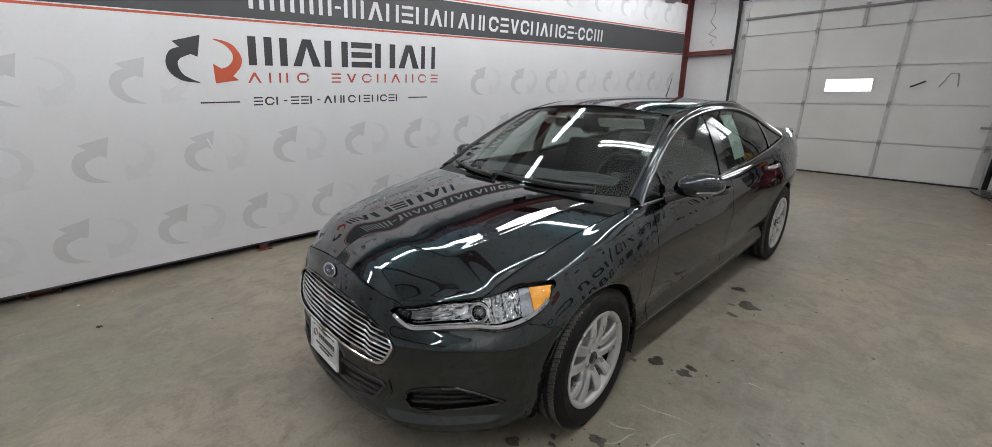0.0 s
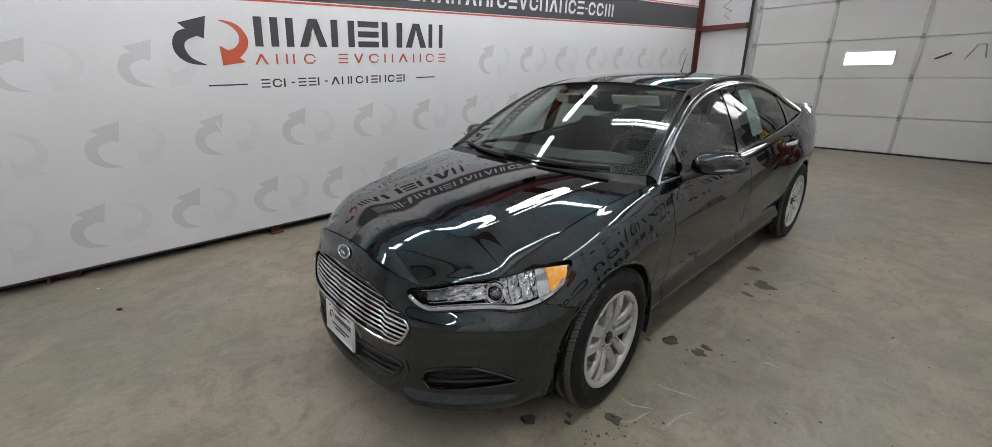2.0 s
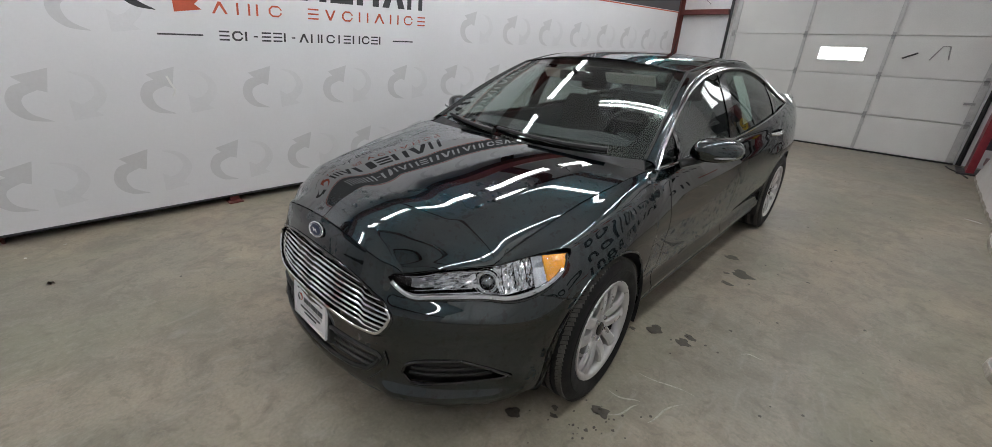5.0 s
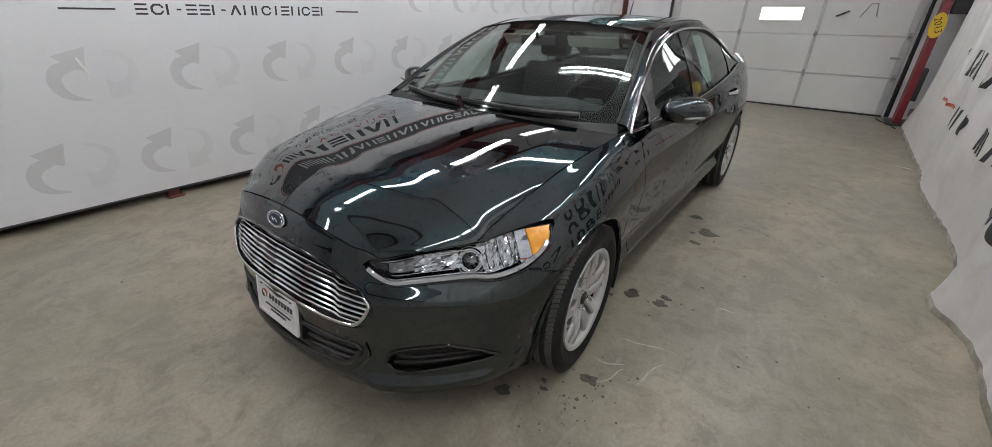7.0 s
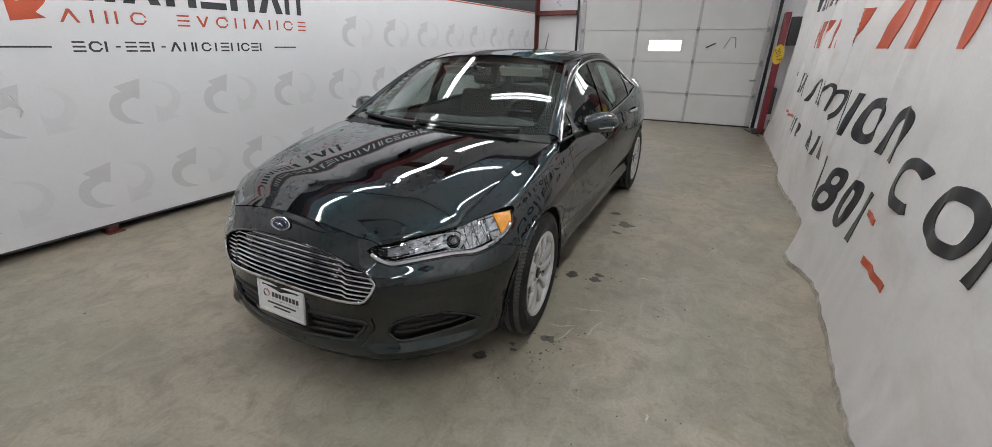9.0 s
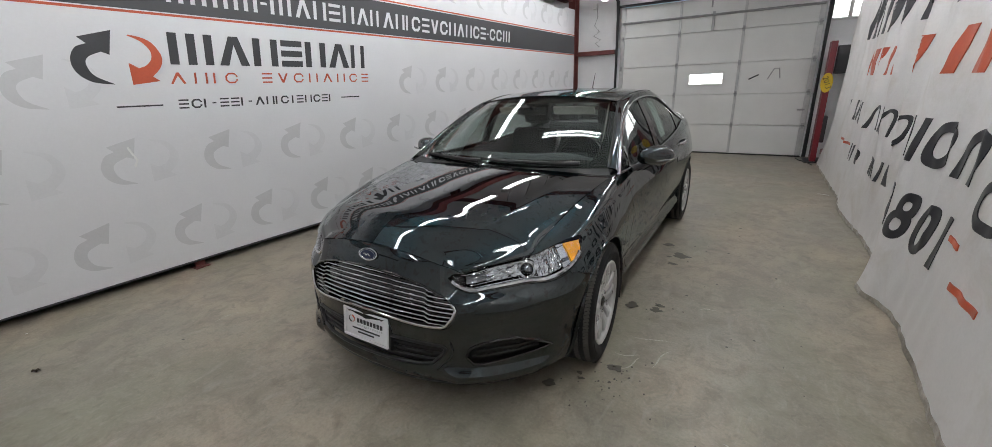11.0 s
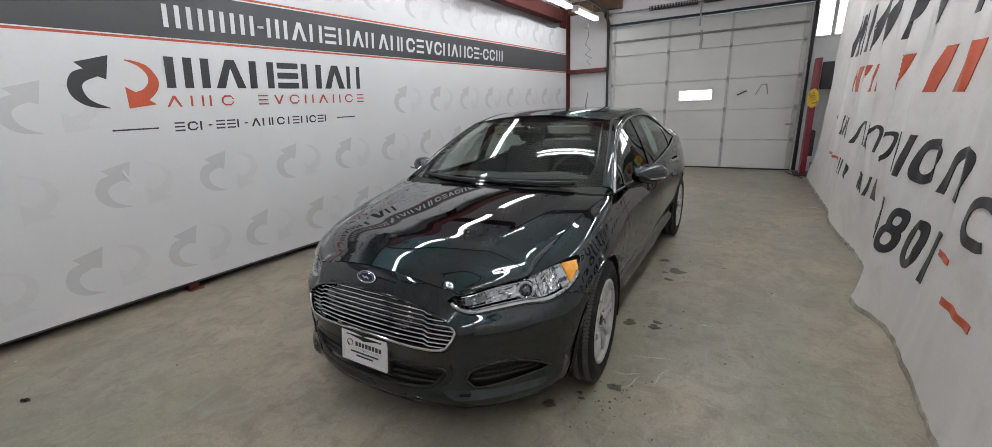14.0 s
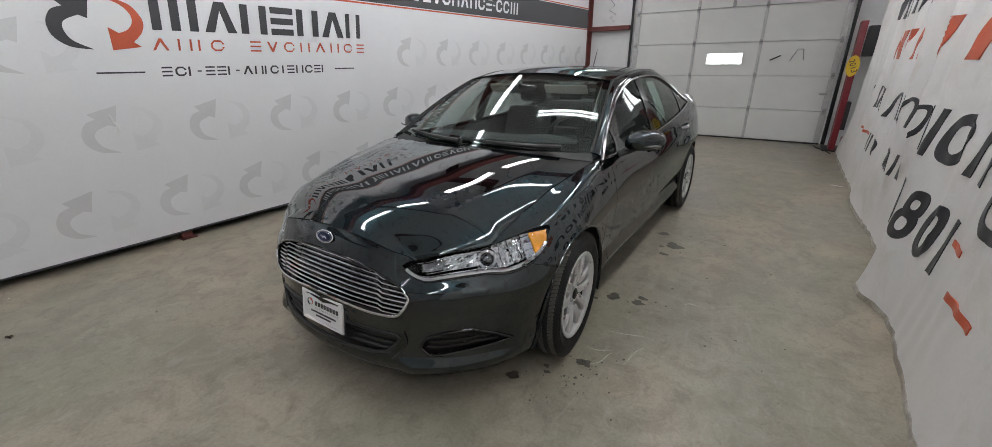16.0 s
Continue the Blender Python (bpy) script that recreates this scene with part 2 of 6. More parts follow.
# end wall with the door opening and a window opening beside it
DX0, DX1, DZ = -1.38, 2.2, 3.05
WX0, WX1, WZ0, WZ1 = 2.30, 2.78, 2.43, 3.30
bm = bmesh.new()
box(bm, (X0, DOOR_Y + 0.06, 0), (DX0, Y1 + 0.1, TOP))
box(bm, (DX0, DOOR_Y + 0.06, DZ), (DX1, Y1 + 0.1, TOP))
box(bm, (DX1, DOOR_Y + 0.06, 0), (WX0, Y1 + 0.1, TOP))
box(bm, (WX0, DOOR_Y + 0.06, 0), (WX1, Y1 + 0.1, WZ0))
box(bm, (WX0, DOOR_Y + 0.06, WZ1), (WX1, Y1 + 0.1, TOP))
box(bm, (WX1, DOOR_Y + 0.06, 0), (X1, Y1 + 0.1, TOP))
structure("wall_north", bm, WALL_WHITE, "white steel-clad end wall round the overhead door")
win = structure("window_1", boxed((WX0, Y1, WZ0), (WX1, Y1 + 0.02, WZ1)), PANE_GLOW, "bright daylight window beside the overhead door")
bm = bmesh.new()
for lo, hi in (((WX0 - .04, WZ0 - .04), (WX1 + .04, WZ0)), ((WX0 - .04, WZ1), (WX1 + .04, WZ1 + .04)), ((WX0 - .04, WZ0), (WX0, WZ1)), ((WX1, WZ0), (WX1 + .04, WZ1)), ((WX0 + .21, WZ0), (WX0 + .27, WZ1))):
    box(bm, (lo[0], DOOR_Y + 0.03, lo[1]), (hi[0], DOOR_Y + 0.062, hi[1]), 0.004)
part("window_frame", bm, LAMP_WHITE, win)


# overhead sectional door
def overhead_door():
    door = empty("overhead_door", (DX0, DOOR_Y, 0), "off-white sectional overhead door, closed, with one small window", "garage door")
    xs, zs = (DX0, DX1), (0.02, 0.59, 1.195, 1.775, 2.385, 3.0)
    wx0, wx1, wz0, wz1 = 0.085, 0.70, 1.40, 1.59

    def put(name, bm, material, parent=door, label="", smooth=0.0):
        bmesh.ops.translate(bm, verts=bm.verts, vec=(-DX0, -DOOR_Y, 0)) if parent is door else None
        return part(name, bm, material, parent, label, smooth)

    for k, (a, b) in enumerate(zip(zs, zs[1:])):
        bm = bmesh.new()
        if a < wz0 < b:
            for lo, hi in (((xs[0], a + .004), (wx0, b - .004)), ((wx1, a + .004), (xs[1], b - .004)), ((wx0, a + .004), (wx1, wz0)), ((wx0, wz1), (wx1, b - .004))):
                box(bm, (lo[0], DOOR_Y, lo[1]), (hi[0], DOOR_Y + 0.045, hi[1]))
        else:
            box(bm, (xs[0], DOOR_Y, a + 0.006), (xs[1], DOOR_Y + 0.045, b - 0.006), 0.008)
        put("door_section", bm, DOOR_PAINT)
    # added sheet behind the sections, keeps daylight out of their joints
    put("joint_light_block", boxed((DX0, DOOR_Y + 0.046, 0.02), (DX1, DOOR_Y + 0.052, 3.0)), DOOR_PAINT)
    pane = put("door_window", boxed((wx0, DOOR_Y + 0.03, wz0), (wx1, DOOR_Y + 0.036, wz1)), PANE_GLOW, label="bright narrow daylight pane")
    bm = bmesh.new()
    for lo, hi in (((wx0 - .03, wz0 - .03), (wx1 + .03, wz0)), ((wx0 - .03, wz1), (wx1 + .03, wz1 + .03)), ((wx0 - .03, wz0), (wx0, wz1)), ((wx1, wz0), (wx1 + .03, wz1))):
        box(bm, (lo[0], DOOR_Y - 0.008, lo[1]), (hi[0], DOOR_Y + 0.03, hi[1]), 0.003)
    put("window_frame", bm, DOOR_PAINT)
    for x in (-0.18, 0.965):
        for a, b in zip(zs, zs[1:]):
            put("stile", boxed((x - 0.023, DOOR_Y - 0.022, a + 0.02), (x + 0.023, DOOR_Y + 0.002, b - 0.02), 0.003), STILE)
    for x in (DX0 + 0.05, DX1 - 0.05):
        for a, b in zip(zs, zs[1:]):
            put("end_stile", boxed((x - 0.045, DOOR_Y - 0.014, a + 0.01), (x + 0.045, DOOR_Y + 0.002, b - 0.01), 0.003), STILE)
    for x in (-0.18, 0.965, DX1 - 0.05, DX0 + 0.05):
        for z in zs[1:-1]:
            bm = boxed((x - 0.022, DOOR_Y - 0.03, z - 0.05), (x + 0.022, DOOR_Y - 0.012, z + 0.05), 0.004)
            tube(bm, [(x - 0.03, DOOR_Y - 0.03, z), (x + 0.03, DOOR_Y - 0.03, z)], 0.011, 8)
            put("hinge", bm, GALV)
    put("strut", tube(bmesh.new(), [(DX0 + 0.05, DOOR_Y - 0.03, 2.68), (DX1 - 0.03, DOOR_Y - 0.03, 2.68)], 0.022, 8), GALV)
    put("top_bracket", boxed((0.40, DOOR_Y - 0.03, 2.40), (0.45, DOOR_Y - 0.004, 2.74), 0.004), GALV)
    put("bottom_seal", boxed((DX0, DOOR_Y - 0.01, 0.0), (DX1, DOOR_Y + 0.05, 0.022), 0.006), RUBBER)
    # pull handles and a lift strap on the panel
    put("step_handle", tube(bmesh.new(), [(1.16, DOOR_Y - 0.03, 1.46), (1.32, DOOR_Y - 0.03, 1.54)], 0.012, 8), BLACK_STEEL)
    bm = tube(bmesh.new(), [(1.47, DOOR_Y - 0.01, 1.45), (1.56, DOOR_Y - 0.03, 1.64), (1.64, DOOR_Y - 0.03, 1.64)], 0.008, 6)
    tube(bm, [(1.64, DOOR_Y - 0.03, 1.64), (1.67, DOOR_Y - 0.01, 1.46)], 0.008, 6)
    put("latch_handle", bm, GALV)
    put("slide_bolt", boxed((2.02, DOOR_Y - 0.03, 0.87), (2.14, DOOR_Y - 0.004, 0.90), 0.004), GALV)
    return door


overhead_door()


def door_track():
    gear = empty("door_track", (DX0, DOOR_Y - 0.1, 0), "black steel tracks and spring shaft over the overhead door", "door gear")
    o = Vector((DX0, DOOR_Y - 0.1, 0))

    def put(name, pts, r, material, n=8, flat=1.0):
        part(name, tube(bmesh.new(), [Vector(p) - o for p in pts], r, n, flat=flat), material, gear)

    y = DOOR_Y
    for x in (DX0 - 0.06, DX1 + 0.05):
        put("track", [(x, y - 0.06, 0.02), (x, y - 0.06, 2.9), (x, y - 0.12, 3.12), (x, y - 0.35, 3.27), (x, y - 0.7, 3.32), (x, y - 3.2, 3.36)], 0.035, BLACK_STEEL, 6)
    put("header_bar", [(DX0, y - 0.2, 3.0), (DX1 + 0.05, y - 0.2, 3.0)], 0.026, BLACK_STEEL)
    put("shaft", [(DX0 - 0.1, y - 0.3, 3.22), (DX1 + 0.1, y - 0.3, 3.20)], 0.014, GALV)
    for a, b in ((-0.55, 0.35), (0.45, 1.43)):
        pts = []
        for k in range(int((b - a) * 36) * 6):
            t = k / 6 * math.tau
            x = a + (b - a) * k / (int((b - a) * 36) * 6)
            pts.append((x, y - 0.3 + 0.042 * math.cos(t), 3.215 + 0.042 * math.sin(t)))
        put("spring", pts, 0.009, BLACK_STEEL, 5)
    put("centre_hanger", [(0.41, y - 0.3, 3.5), (0.41, y - 0.3, 2.78)], 0.016, GALV, 6)
    for x in (DX0 - 0.04, DX1 + 0.04):
        bm = lathe(bmesh.new(), [(-0.03, 0.02), (-0.03, 0.075), (0.03, 0.075), (0.03, 0.02)], 20, "x", Vector((x, y - 0.3, 3.215)) - o)
        part("cable_drum", bm, BLACK_STEEL, gear)


door_track()

# red steel frame: corner column, girts, eave beam
for name, lo, hi in (("column", (-2.52, 8.62, 0), (-2.36, 8.86, TOP)), ("column", (-2.98, 4.15, 0), (-2.84, 4.35, TOP)), ("column", (-2.98, -1.2, 0), (-2.84, -1.0, TOP))):
    bm = boxed(lo, (hi[0], lo[1] + 0.02, hi[2]))
    box(bm, (lo[0], hi[1] - 0.02, lo[2]), hi)
    box(bm, (lo[0] + 0.06, lo[1] + 0.02, 0), (lo[0] + 0.08, hi[1] - 0.02, hi[2]))
    structure(name, bm, RED_STEEL, "red-oxide steel column of the frame")
for z in (2.14, 0.95):
    structure("girt", boxed((-2.36, 8.74, z - 0.045), (DX0 - 0.11, 8.87, z + 0.045), 0.006), RED_STEEL, "red-oxide steel girt on the end wall")
structure("eave_beam", boxed((-2.62, -5.4, 3.22), (-2.42, 8.6, 3.46), 0.008), RED_STEEL, "red-brown steel beam along the eaves")
structure("lintel", boxed((-2.36, 8.70, 3.36), (DX0 + 0.2, 8.88, 3.60), 0.01), WOOD, "rough timber lintel over the end wall")
for y in (7.2, 4.2, 1.2, -1.8, -4.8):
    bm = boxed((X0, y - 0.06, 3.72), (X1, y - 0.045, 3.98))
    box(bm, (X0, y - 0.1, 3.72), (X1, y + 0.0, 3.735))
    structure("rafter", bm, RED_STEEL, "red-oxide steel rafter under the ceiling")

# loose wire and bracket on the end wall
wire = tagged(mesh_object("loose_wire", tube(bmesh.new(), [(-1.95, 8.86, 3.15), (-1.92, 8.855, 2.9), (-1.99, 8.86, 2.72), (-1.88, 8.86, 2.6), (-2.0, 8.86, 2.5), (-1.84, 8.86, 2.42), (-1.96, 8.86, 2.35), (-1.87, 8.86, 2.28)], 0.006, 5), RUBBER), "loose dark wire hanging on the end wall", "wire")
tagged(mesh_object("junction_box", boxed((-2.02, 8.80, 3.05), (-1.93, 8.89, 3.16), 0.006), LAMP_WHITE), "small white junction box on the end wall", "junction box")
cable = tagged(mesh_object("floor_cable", tube(bmesh.new(), [(2.12, 8.6, 0.008), (2.16, 8.4, 0.008), (2.26, 8.2, 0.008), (2.33, 7.9, 0.008)], 0.008, 6), RUBBER), "black cable lying along the curtain on the floor", "cable")


# ---------------------------------------------------------------- lamps
def strip_lamp(at, length, along="y"):
    """Two-tube fluorescent batten under the ceiling."""
    lamp = empty("strip_lamp", at, "white fluorescent batten lamp with two lit tubes", "ceiling lamp", "ceiling strip lamps")
    h = length / 2
    bm = bmesh.new()
    box(bm, (-0.052, -h, 0.035), (0.052, h, 0.09), 0.01)
    part("housing", bm, LAMP_WHITE, lamp)
    for x in (-0.034, 0.034):
        part("tube", tube(bmesh.new(), [(x, -h + 0.03, 0.0), (x, h - 0.03, 0.0)], 0.0127, 8), TUBE_GLOW, lamp)
    for y in (-h + 0.015, h - 0.015):
        part("end_cap", boxed((-0.07, y - 0.012, -0.02), (0.07, y + 0.012, 0.035), 0.004), LAMP_WHITE, lamp)
    for y in (-h * 0.6, h * 0.6):
        part("hanger", tube(bmesh.new(), [(0, y, 0.09), (0, y, TOP - at[2])], 0.006, 5), GALV, lamp)
    if along == "x":
        lamp.rotation_euler = (0, 0, radians(102))
    return lamp


for lx in (-1.55, 1.55):
    for k in range(-4, 4 if lx < 0 else 3):
        strip_lamp((lx, 3.10 + 1.50 * k, LAMP_Z), 1.22)
strip_lamp((-0.09, 2.57, LAMP_Z), 1.04, "x")
for ly in (-1.0, 2.0, 5.0):
    strip_lamp((4.8, ly, LAMP_Z + 0.3), 2.4)


# ---------------------------------------------------------------- the banner on the west wall
def banner_x(y):
    return -2.71 + 0.045 * (y - 0.5)


def on_banner(y, z, d=0.0):
    """A place on the banner's face, d metres proud of it."""
    return Vector((banner_x(y) + d, y, z))


BY0, BY1 = -5.0, 8.56
banner = empty("wall_banner", (banner_x(0), 0, 0.08), "large white vinyl banner with grey arrow pattern and dark stripe", "banner")
BO = Vector((banner_x(0), 0, 0.08))


def banner_part(name, bm, material, label="", smooth=0.0):
    bmesh.ops.translate(bm, verts=bm.verts, vec=-BO)
    return part(name, bm, material, banner, label, smooth)


bm = bmesh.new()
cols, rows_ = 120, 26
vs = []
for i in range(cols + 1):
    y = BY0 + (BY1 - BY0) * i / cols
    top = 3.05 if y > 8 else 3.05 - 0.10 * min(1, (8 - y) / 3) + 0.05 * math.sin(y * 2.2)
    line = []
    for k in range(rows_ + 1):
        z = 0.08 + (top - 0.08) * k / rows_
        wave = 0.006 * math.sin(y * 1.3 + z) + 0.003 * math.sin(y * 5.1 - z * 2) if 0.15 < z and not (1.3 < z < 2.6 and -0.5 < y < 4.2) else 0.0
        line.append((bm.verts.new(on_banner(y, z, -0.0012 - abs(wave) * 0.08)), bm.verts.new(on_banner(y, z, -0.010 - abs(wave) * 0.08))))
    vs.append(line)
for i in range(cols):
    for k in range(rows_):
        bm.faces.new((vs[i][k][0], vs[i + 1][k][0], vs[i + 1][k + 1][0], vs[i][k + 1][0]))
        bm.faces.new((vs[i][k][1], vs[i][k + 1][1], vs[i + 1][k + 1][1], vs[i + 1][k][1]))
    bm.faces.new((vs[i][0][0], vs[i][0][1], vs[i + 1][0][1], vs[i + 1][0][0]))
    bm.faces.new((vs[i][-1][0], vs[i + 1][-1][0], vs[i + 1][-1][1], vs[i][-1][1]))
banner_part("sheet", bm, VINYL, smooth=40)
banner_part("bottom_rail", tube(bmesh.new(), [on_banner(BY0, 0.075, -0.012), on_banner(BY1, 0.075, -0.012)], 0.014, 8), BLACK_STEEL)


def band(z0, z1, material, name, d=0.0):
    bm = bmesh.new()
    n = 80
    last = None
    for i in range(n + 1):
        y = BY0 + (BY1 - BY0) * i / n
        col = [bm.verts.new(on_banner(y, z, e)) for z, e in ((z0, d), (z1, d), (z1, d - 0.012), (z0, d - 0.012))]
        if last:
            for k in range(4):
                bm.faces.new((last[k], col[k], col[(k + 1) % 4], last[(k + 1) % 4]))
        last = col
    banner_part(name, bm, material)


band(2.145, 2.51, INK_STRIP, "stripe")
band(2.118, 2.136, INK_RED, "red_line")
band(2.522, 2.54, INK_RED, "red_line")


def bend(points, n=8):
    """A smooth line through a few points of a drawing."""
    p = [points[0]] + list(points) + [points[-1]]
    out = []
    for a, b, c, d in zip(p, p[1:], p[2:], p[3:]):
        for k in range(n):
            t = k / n
            out.append(tuple(0.5 * (2 * b[j] + (c[j] - a[j]) * t + (2 * a[j] - 5 * b[j] + 4 * c[j] - d[j]) * t * t + (3 * b[j] - a[j] - 3 * c[j] + d[j]) * t ** 3) for j in (0, 1)))
    return out + [tuple(points[-1])]


def arrow_pair(y, z, s):
    """Outlines of the two turning arrows, y and z the lower left corner, s their height: crescents that taper to a point and end in a head."""
    one = [(.20, .85), (.73, 1.0), (.61, .55)] + bend([(.49, .60), (.28, .50), (.22, .36), (.30, .16), (.56, .01)])[:-1] + bend([(.56, .0), (.24, .05), (.05, .22), (.02, .45), (.13, .66), (.31, .74)])
    two = [(.87, .41), (.85, -.01), (1.33, .06)] + bend([(1.22, .15), (1.40, .34), (1.46, .55), (1.36, .78), (1.20, .89), (.96, .94)])[:-1] + bend([(.96, .92), (1.16, .82), (1.28, .66), (1.27, .50), (1.16, .37), (1.02, .31)])
    return [[(y + a * s, z + b * s) for a, b in shape] for shape in (one, two)]


def printed(outline, name, material, d=0.0):
    banner_part(name, plate(outline, lambda a, b, e: on_banner(a, b, d - 0.006 + e), 0.006), material)


# the grey arrow pattern
for z, y0, step, n in ((1.44, -1.77, 0.70, 15), (0.84, -2.14, 0.71, 15), (0.22, -2.27, 0.65, 16), (2.66, -1.4, 0.70, 14)):
    for k in range(n):
        y = y0 + step * k
        if z == 1.44 and -0.2 < y < 2.6:
            continue
        one, two = arrow_pair(y, z, 0.36)
        printed(one, "watermark_arrow", VINYL_GREY, 0.0)
        printed(two, "watermark_arrow", VINYL_PALE, 0.0)
# the large mark
one, two = arrow_pair(0.015, 1.60, 0.385)
printed(one, "logo_arrow", INK, 0.0006)
printed(two, "logo_arrow", INK_RED, 0.0006)


def bars(y0, y1, z0, z1, words, material, name="letter_shape", slant=0.10, fill=0.78, gap=0.8, d=0.0006, stroke=0.22):
    """A line of writing as plain shapes, one for a letter, built of bars, slabs, wedges or open rings of the letter's width."""
    wide = {"b": 1.0, "t": 1.1, "v": 1.0, "o": 1.05, "e": 0.95, "i": 0.50, "m": 1.4, "w": 1.4, "d": 0.4}
    h = z1 - z0

    def strokes(c, w):
        """Plain uprights, slabs, wedges and open rings that fill the letter's room, in metres from its lower left."""
        k = min(stroke * h, w * 0.42)
        post = lambda p, q=k: [(p, 0), (p + q, 0), (p + q, h), (p, h)]
        slab = lambda z, q=k * 0.85: [(0, z), (w, z), (w, z + q), (0, z + q)]
        if c == "i":
            return [post(0)]
        if c == "d":
            return [slab(0.42 * h)]
        if c == "b":
            return [post(0), post(w - k)]
        if c in "mw":
            return [post(0), post((w - k) / 2), post(w - k)]
        if c == "e":
            return [slab(0), slab((h - k * 0.85) / 2), slab(h - k * 0.85)]
        if c == "t":
            return [[(0, 0), (k * 1.15, 0), (w / 2, h * 0.72), (w - k * 1.15, 0), (w, 0), (w / 2 + k * 0.6, h), (w / 2 - k * 0.6, h)]]
        if c == "v":
            return [[(w / 2 - k * 0.6, 0), (w / 2 + k * 0.6, 0), (w, h), (w - k * 1.15, h), (w / 2, h * 0.28), (k * 1.15, h), (0, h)]]
        e = 0.26 * w
        ring = [(w, 0.62 * h), (w, h - e), (w - e, h), (e, h), (0, h - e), (0, e), (e, 0), (w - e, 0), (w, e), (w, 0.38 * h)]
        f = e * 0.6
        return [ring + [(w - k, 0.38 * h), (w - k, k * 0.9 + f * 0.5), (w - k - f, k * 0.9), (k + f, k * 0.9), (k, k * 0.9 + f), (k, h - k * 0.9 - f), (k + f, h - k * 0.9), (w - k - f, h - k * 0.9), (w - k, h - k * 0.9 - f * 0.5), (w - k, 0.62 * h)]]

    total = sum(wide[c] for w in words for c in w) + gap * (len(words) - 1)
    step = (y1 - y0) / total
    at = y0
    for word in words:
        for c in word:
            room = wide[c] * step
            w = room * fill
            p0 = at + (room - w) / 2
            for shape in strokes(c, w):
                printed([(p0 + p + slant * q, z0 + q) for p, q in shape], name, material, d)
            at += room
        at += step * gap


bars(0.60, 2.68, 1.752, 1.998, ["mtbebtii"], INK, fill=0.86, stroke=0.27)
bars(0.56, 2.66, 1.60, 1.69, ["tbio", "evobtboe"], INK_RED, gap=1.0, fill=0.62, stroke=0.17)
bars(0.60, 2.10, 1.40, 1.475, ["eoi", "d", "eei", "d", "tbio", "ieboei"], INK, gap=0.2, fill=0.80, stroke=0.2)
bars(0.68, 5.86, 2.225, 2.400, ["www", "d", "mtbebtii", "tbio", "evobtboe", "d", "oom"], INK_WHITE, gap=0.0, fill=0.80, d=0.0018, stroke=0.2)
printed([(0.20, 1.43), (0.50, 1.43), (0.50, 1.442), (0.20, 1.442)], "dash", INK, 0.0006)
printed([(2.22, 1.43), (2.47, 1.43), (2.47, 1.442), (2.22, 1.442)], "dash", INK, 0.0006)

# a small bent clip stuck through the sheet
clip = tagged(mesh_object("hook_clip", tube(bmesh.new(), [on_banner(0.19, 1.13, 0.004), on_banner(0.20, 1.08, 0.03), on_banner(0.22, 1.03, 0.03), on_banner(0.20, 0.98, 0.012)], 0.008, 6), LAMP_WHITE, smooth=40), "small white hook stuck on the banner", "hook")
# the red foot of the banner's frame
for y in (0.47, -3.4, 4.3):
    bm = boxed((banner_x(y) - 0.10, y - 0.06, 0.0), (banner_x(y) + 0.02, y + 0.06, 0.012), 0.003)
    box(bm, (banner_x(y) - 0.06, y - 0.04, 0.012), (banner_x(y) - 0.02, y + 0.04, 0.14), 0.004)
    tagged(mesh_object("frame_foot", bm, RED_STEEL), "red steel foot under the banner on the floor", "foot", "banner feet")
# black strip added at the wall's foot for the shade in the gap under the banner
structure("kick_plate", boxed((-2.99, -5.4, 0.0), (-2.955, 8.6, 0.16), 0.004), BLACK_STEEL, "dark strip standing in for the shaded gap under the banner")


# ---------------------------------------------------------------- the hanging curtain on the east side
def smooth_knots(knots):
    t = np.array([k[0] for k in knots], float)
    v = np.array([k[1:] for k in knots], float)
    d = np.diff(v, axis=0) / np.diff(t)[:, None]
    m = np.vstack([d[:1], (d[:-1] * np.diff(t)[1:, None] + d[1:] * np.diff(t)[:-1, None]) / (t[2:] - t[:-2])[:, None] if len(t) > 2 else d[:0], d[-1:]])

    def at(x):
        i = int(min(max(np.searchsorted(t, x) - 1, 0), len(t) - 2))
        h = t[i + 1] - t[i]
        s = min(max((x - t[i]) / h, -0.5), 1.5)
        r = (1 + 2 * s) * (1 - s) ** 2 * v[i] + s * (1 - s) ** 2 * h * m[i] + s * s * (3 - 2 * s) * v[i + 1] + s * s * (s - 1) * h * m[i + 1]
        return float(r[0]) if len(r) == 1 else r
    return at


FOLD = smooth_knots([(-3.2, 2.30), (-1.5, 2.42), (-0.4, 2.25), (0.5, 2.285), (1.03, 2.295), (1.65, 2.33), (2.2, 2.335), (2.5, 2.235), (2.9, 2.36), (3.6, 2.43), (4.2, 2.39), (4.75, 2.36), (5.4, 2.41), (6.0, 2.40), (6.9, 2.39)])
HANG = smooth_knots([(-3.2, 2.42), (0.0, 2.46), (1.2, 2.42), (2.0, 2.48), (2.7, 2.42), (3.3, 2.5), (3.9, 2.42), (4.5, 2.5), (5.1, 2.42), (5.7, 2.5), (6.9, 2.44)])
CY0, CY1, CTOP = -3.2, 6.85, 3.3
PLEATS = ((5.55, .06, .12), (4.45, .07, .11), (3.72, .05, .09), (2.96, .10, .14), (2.02, .030, .09), (1.66, .020, .16), (0.95, .012, .10), (0.40, .016, .14), (-0.5, .03, .14))


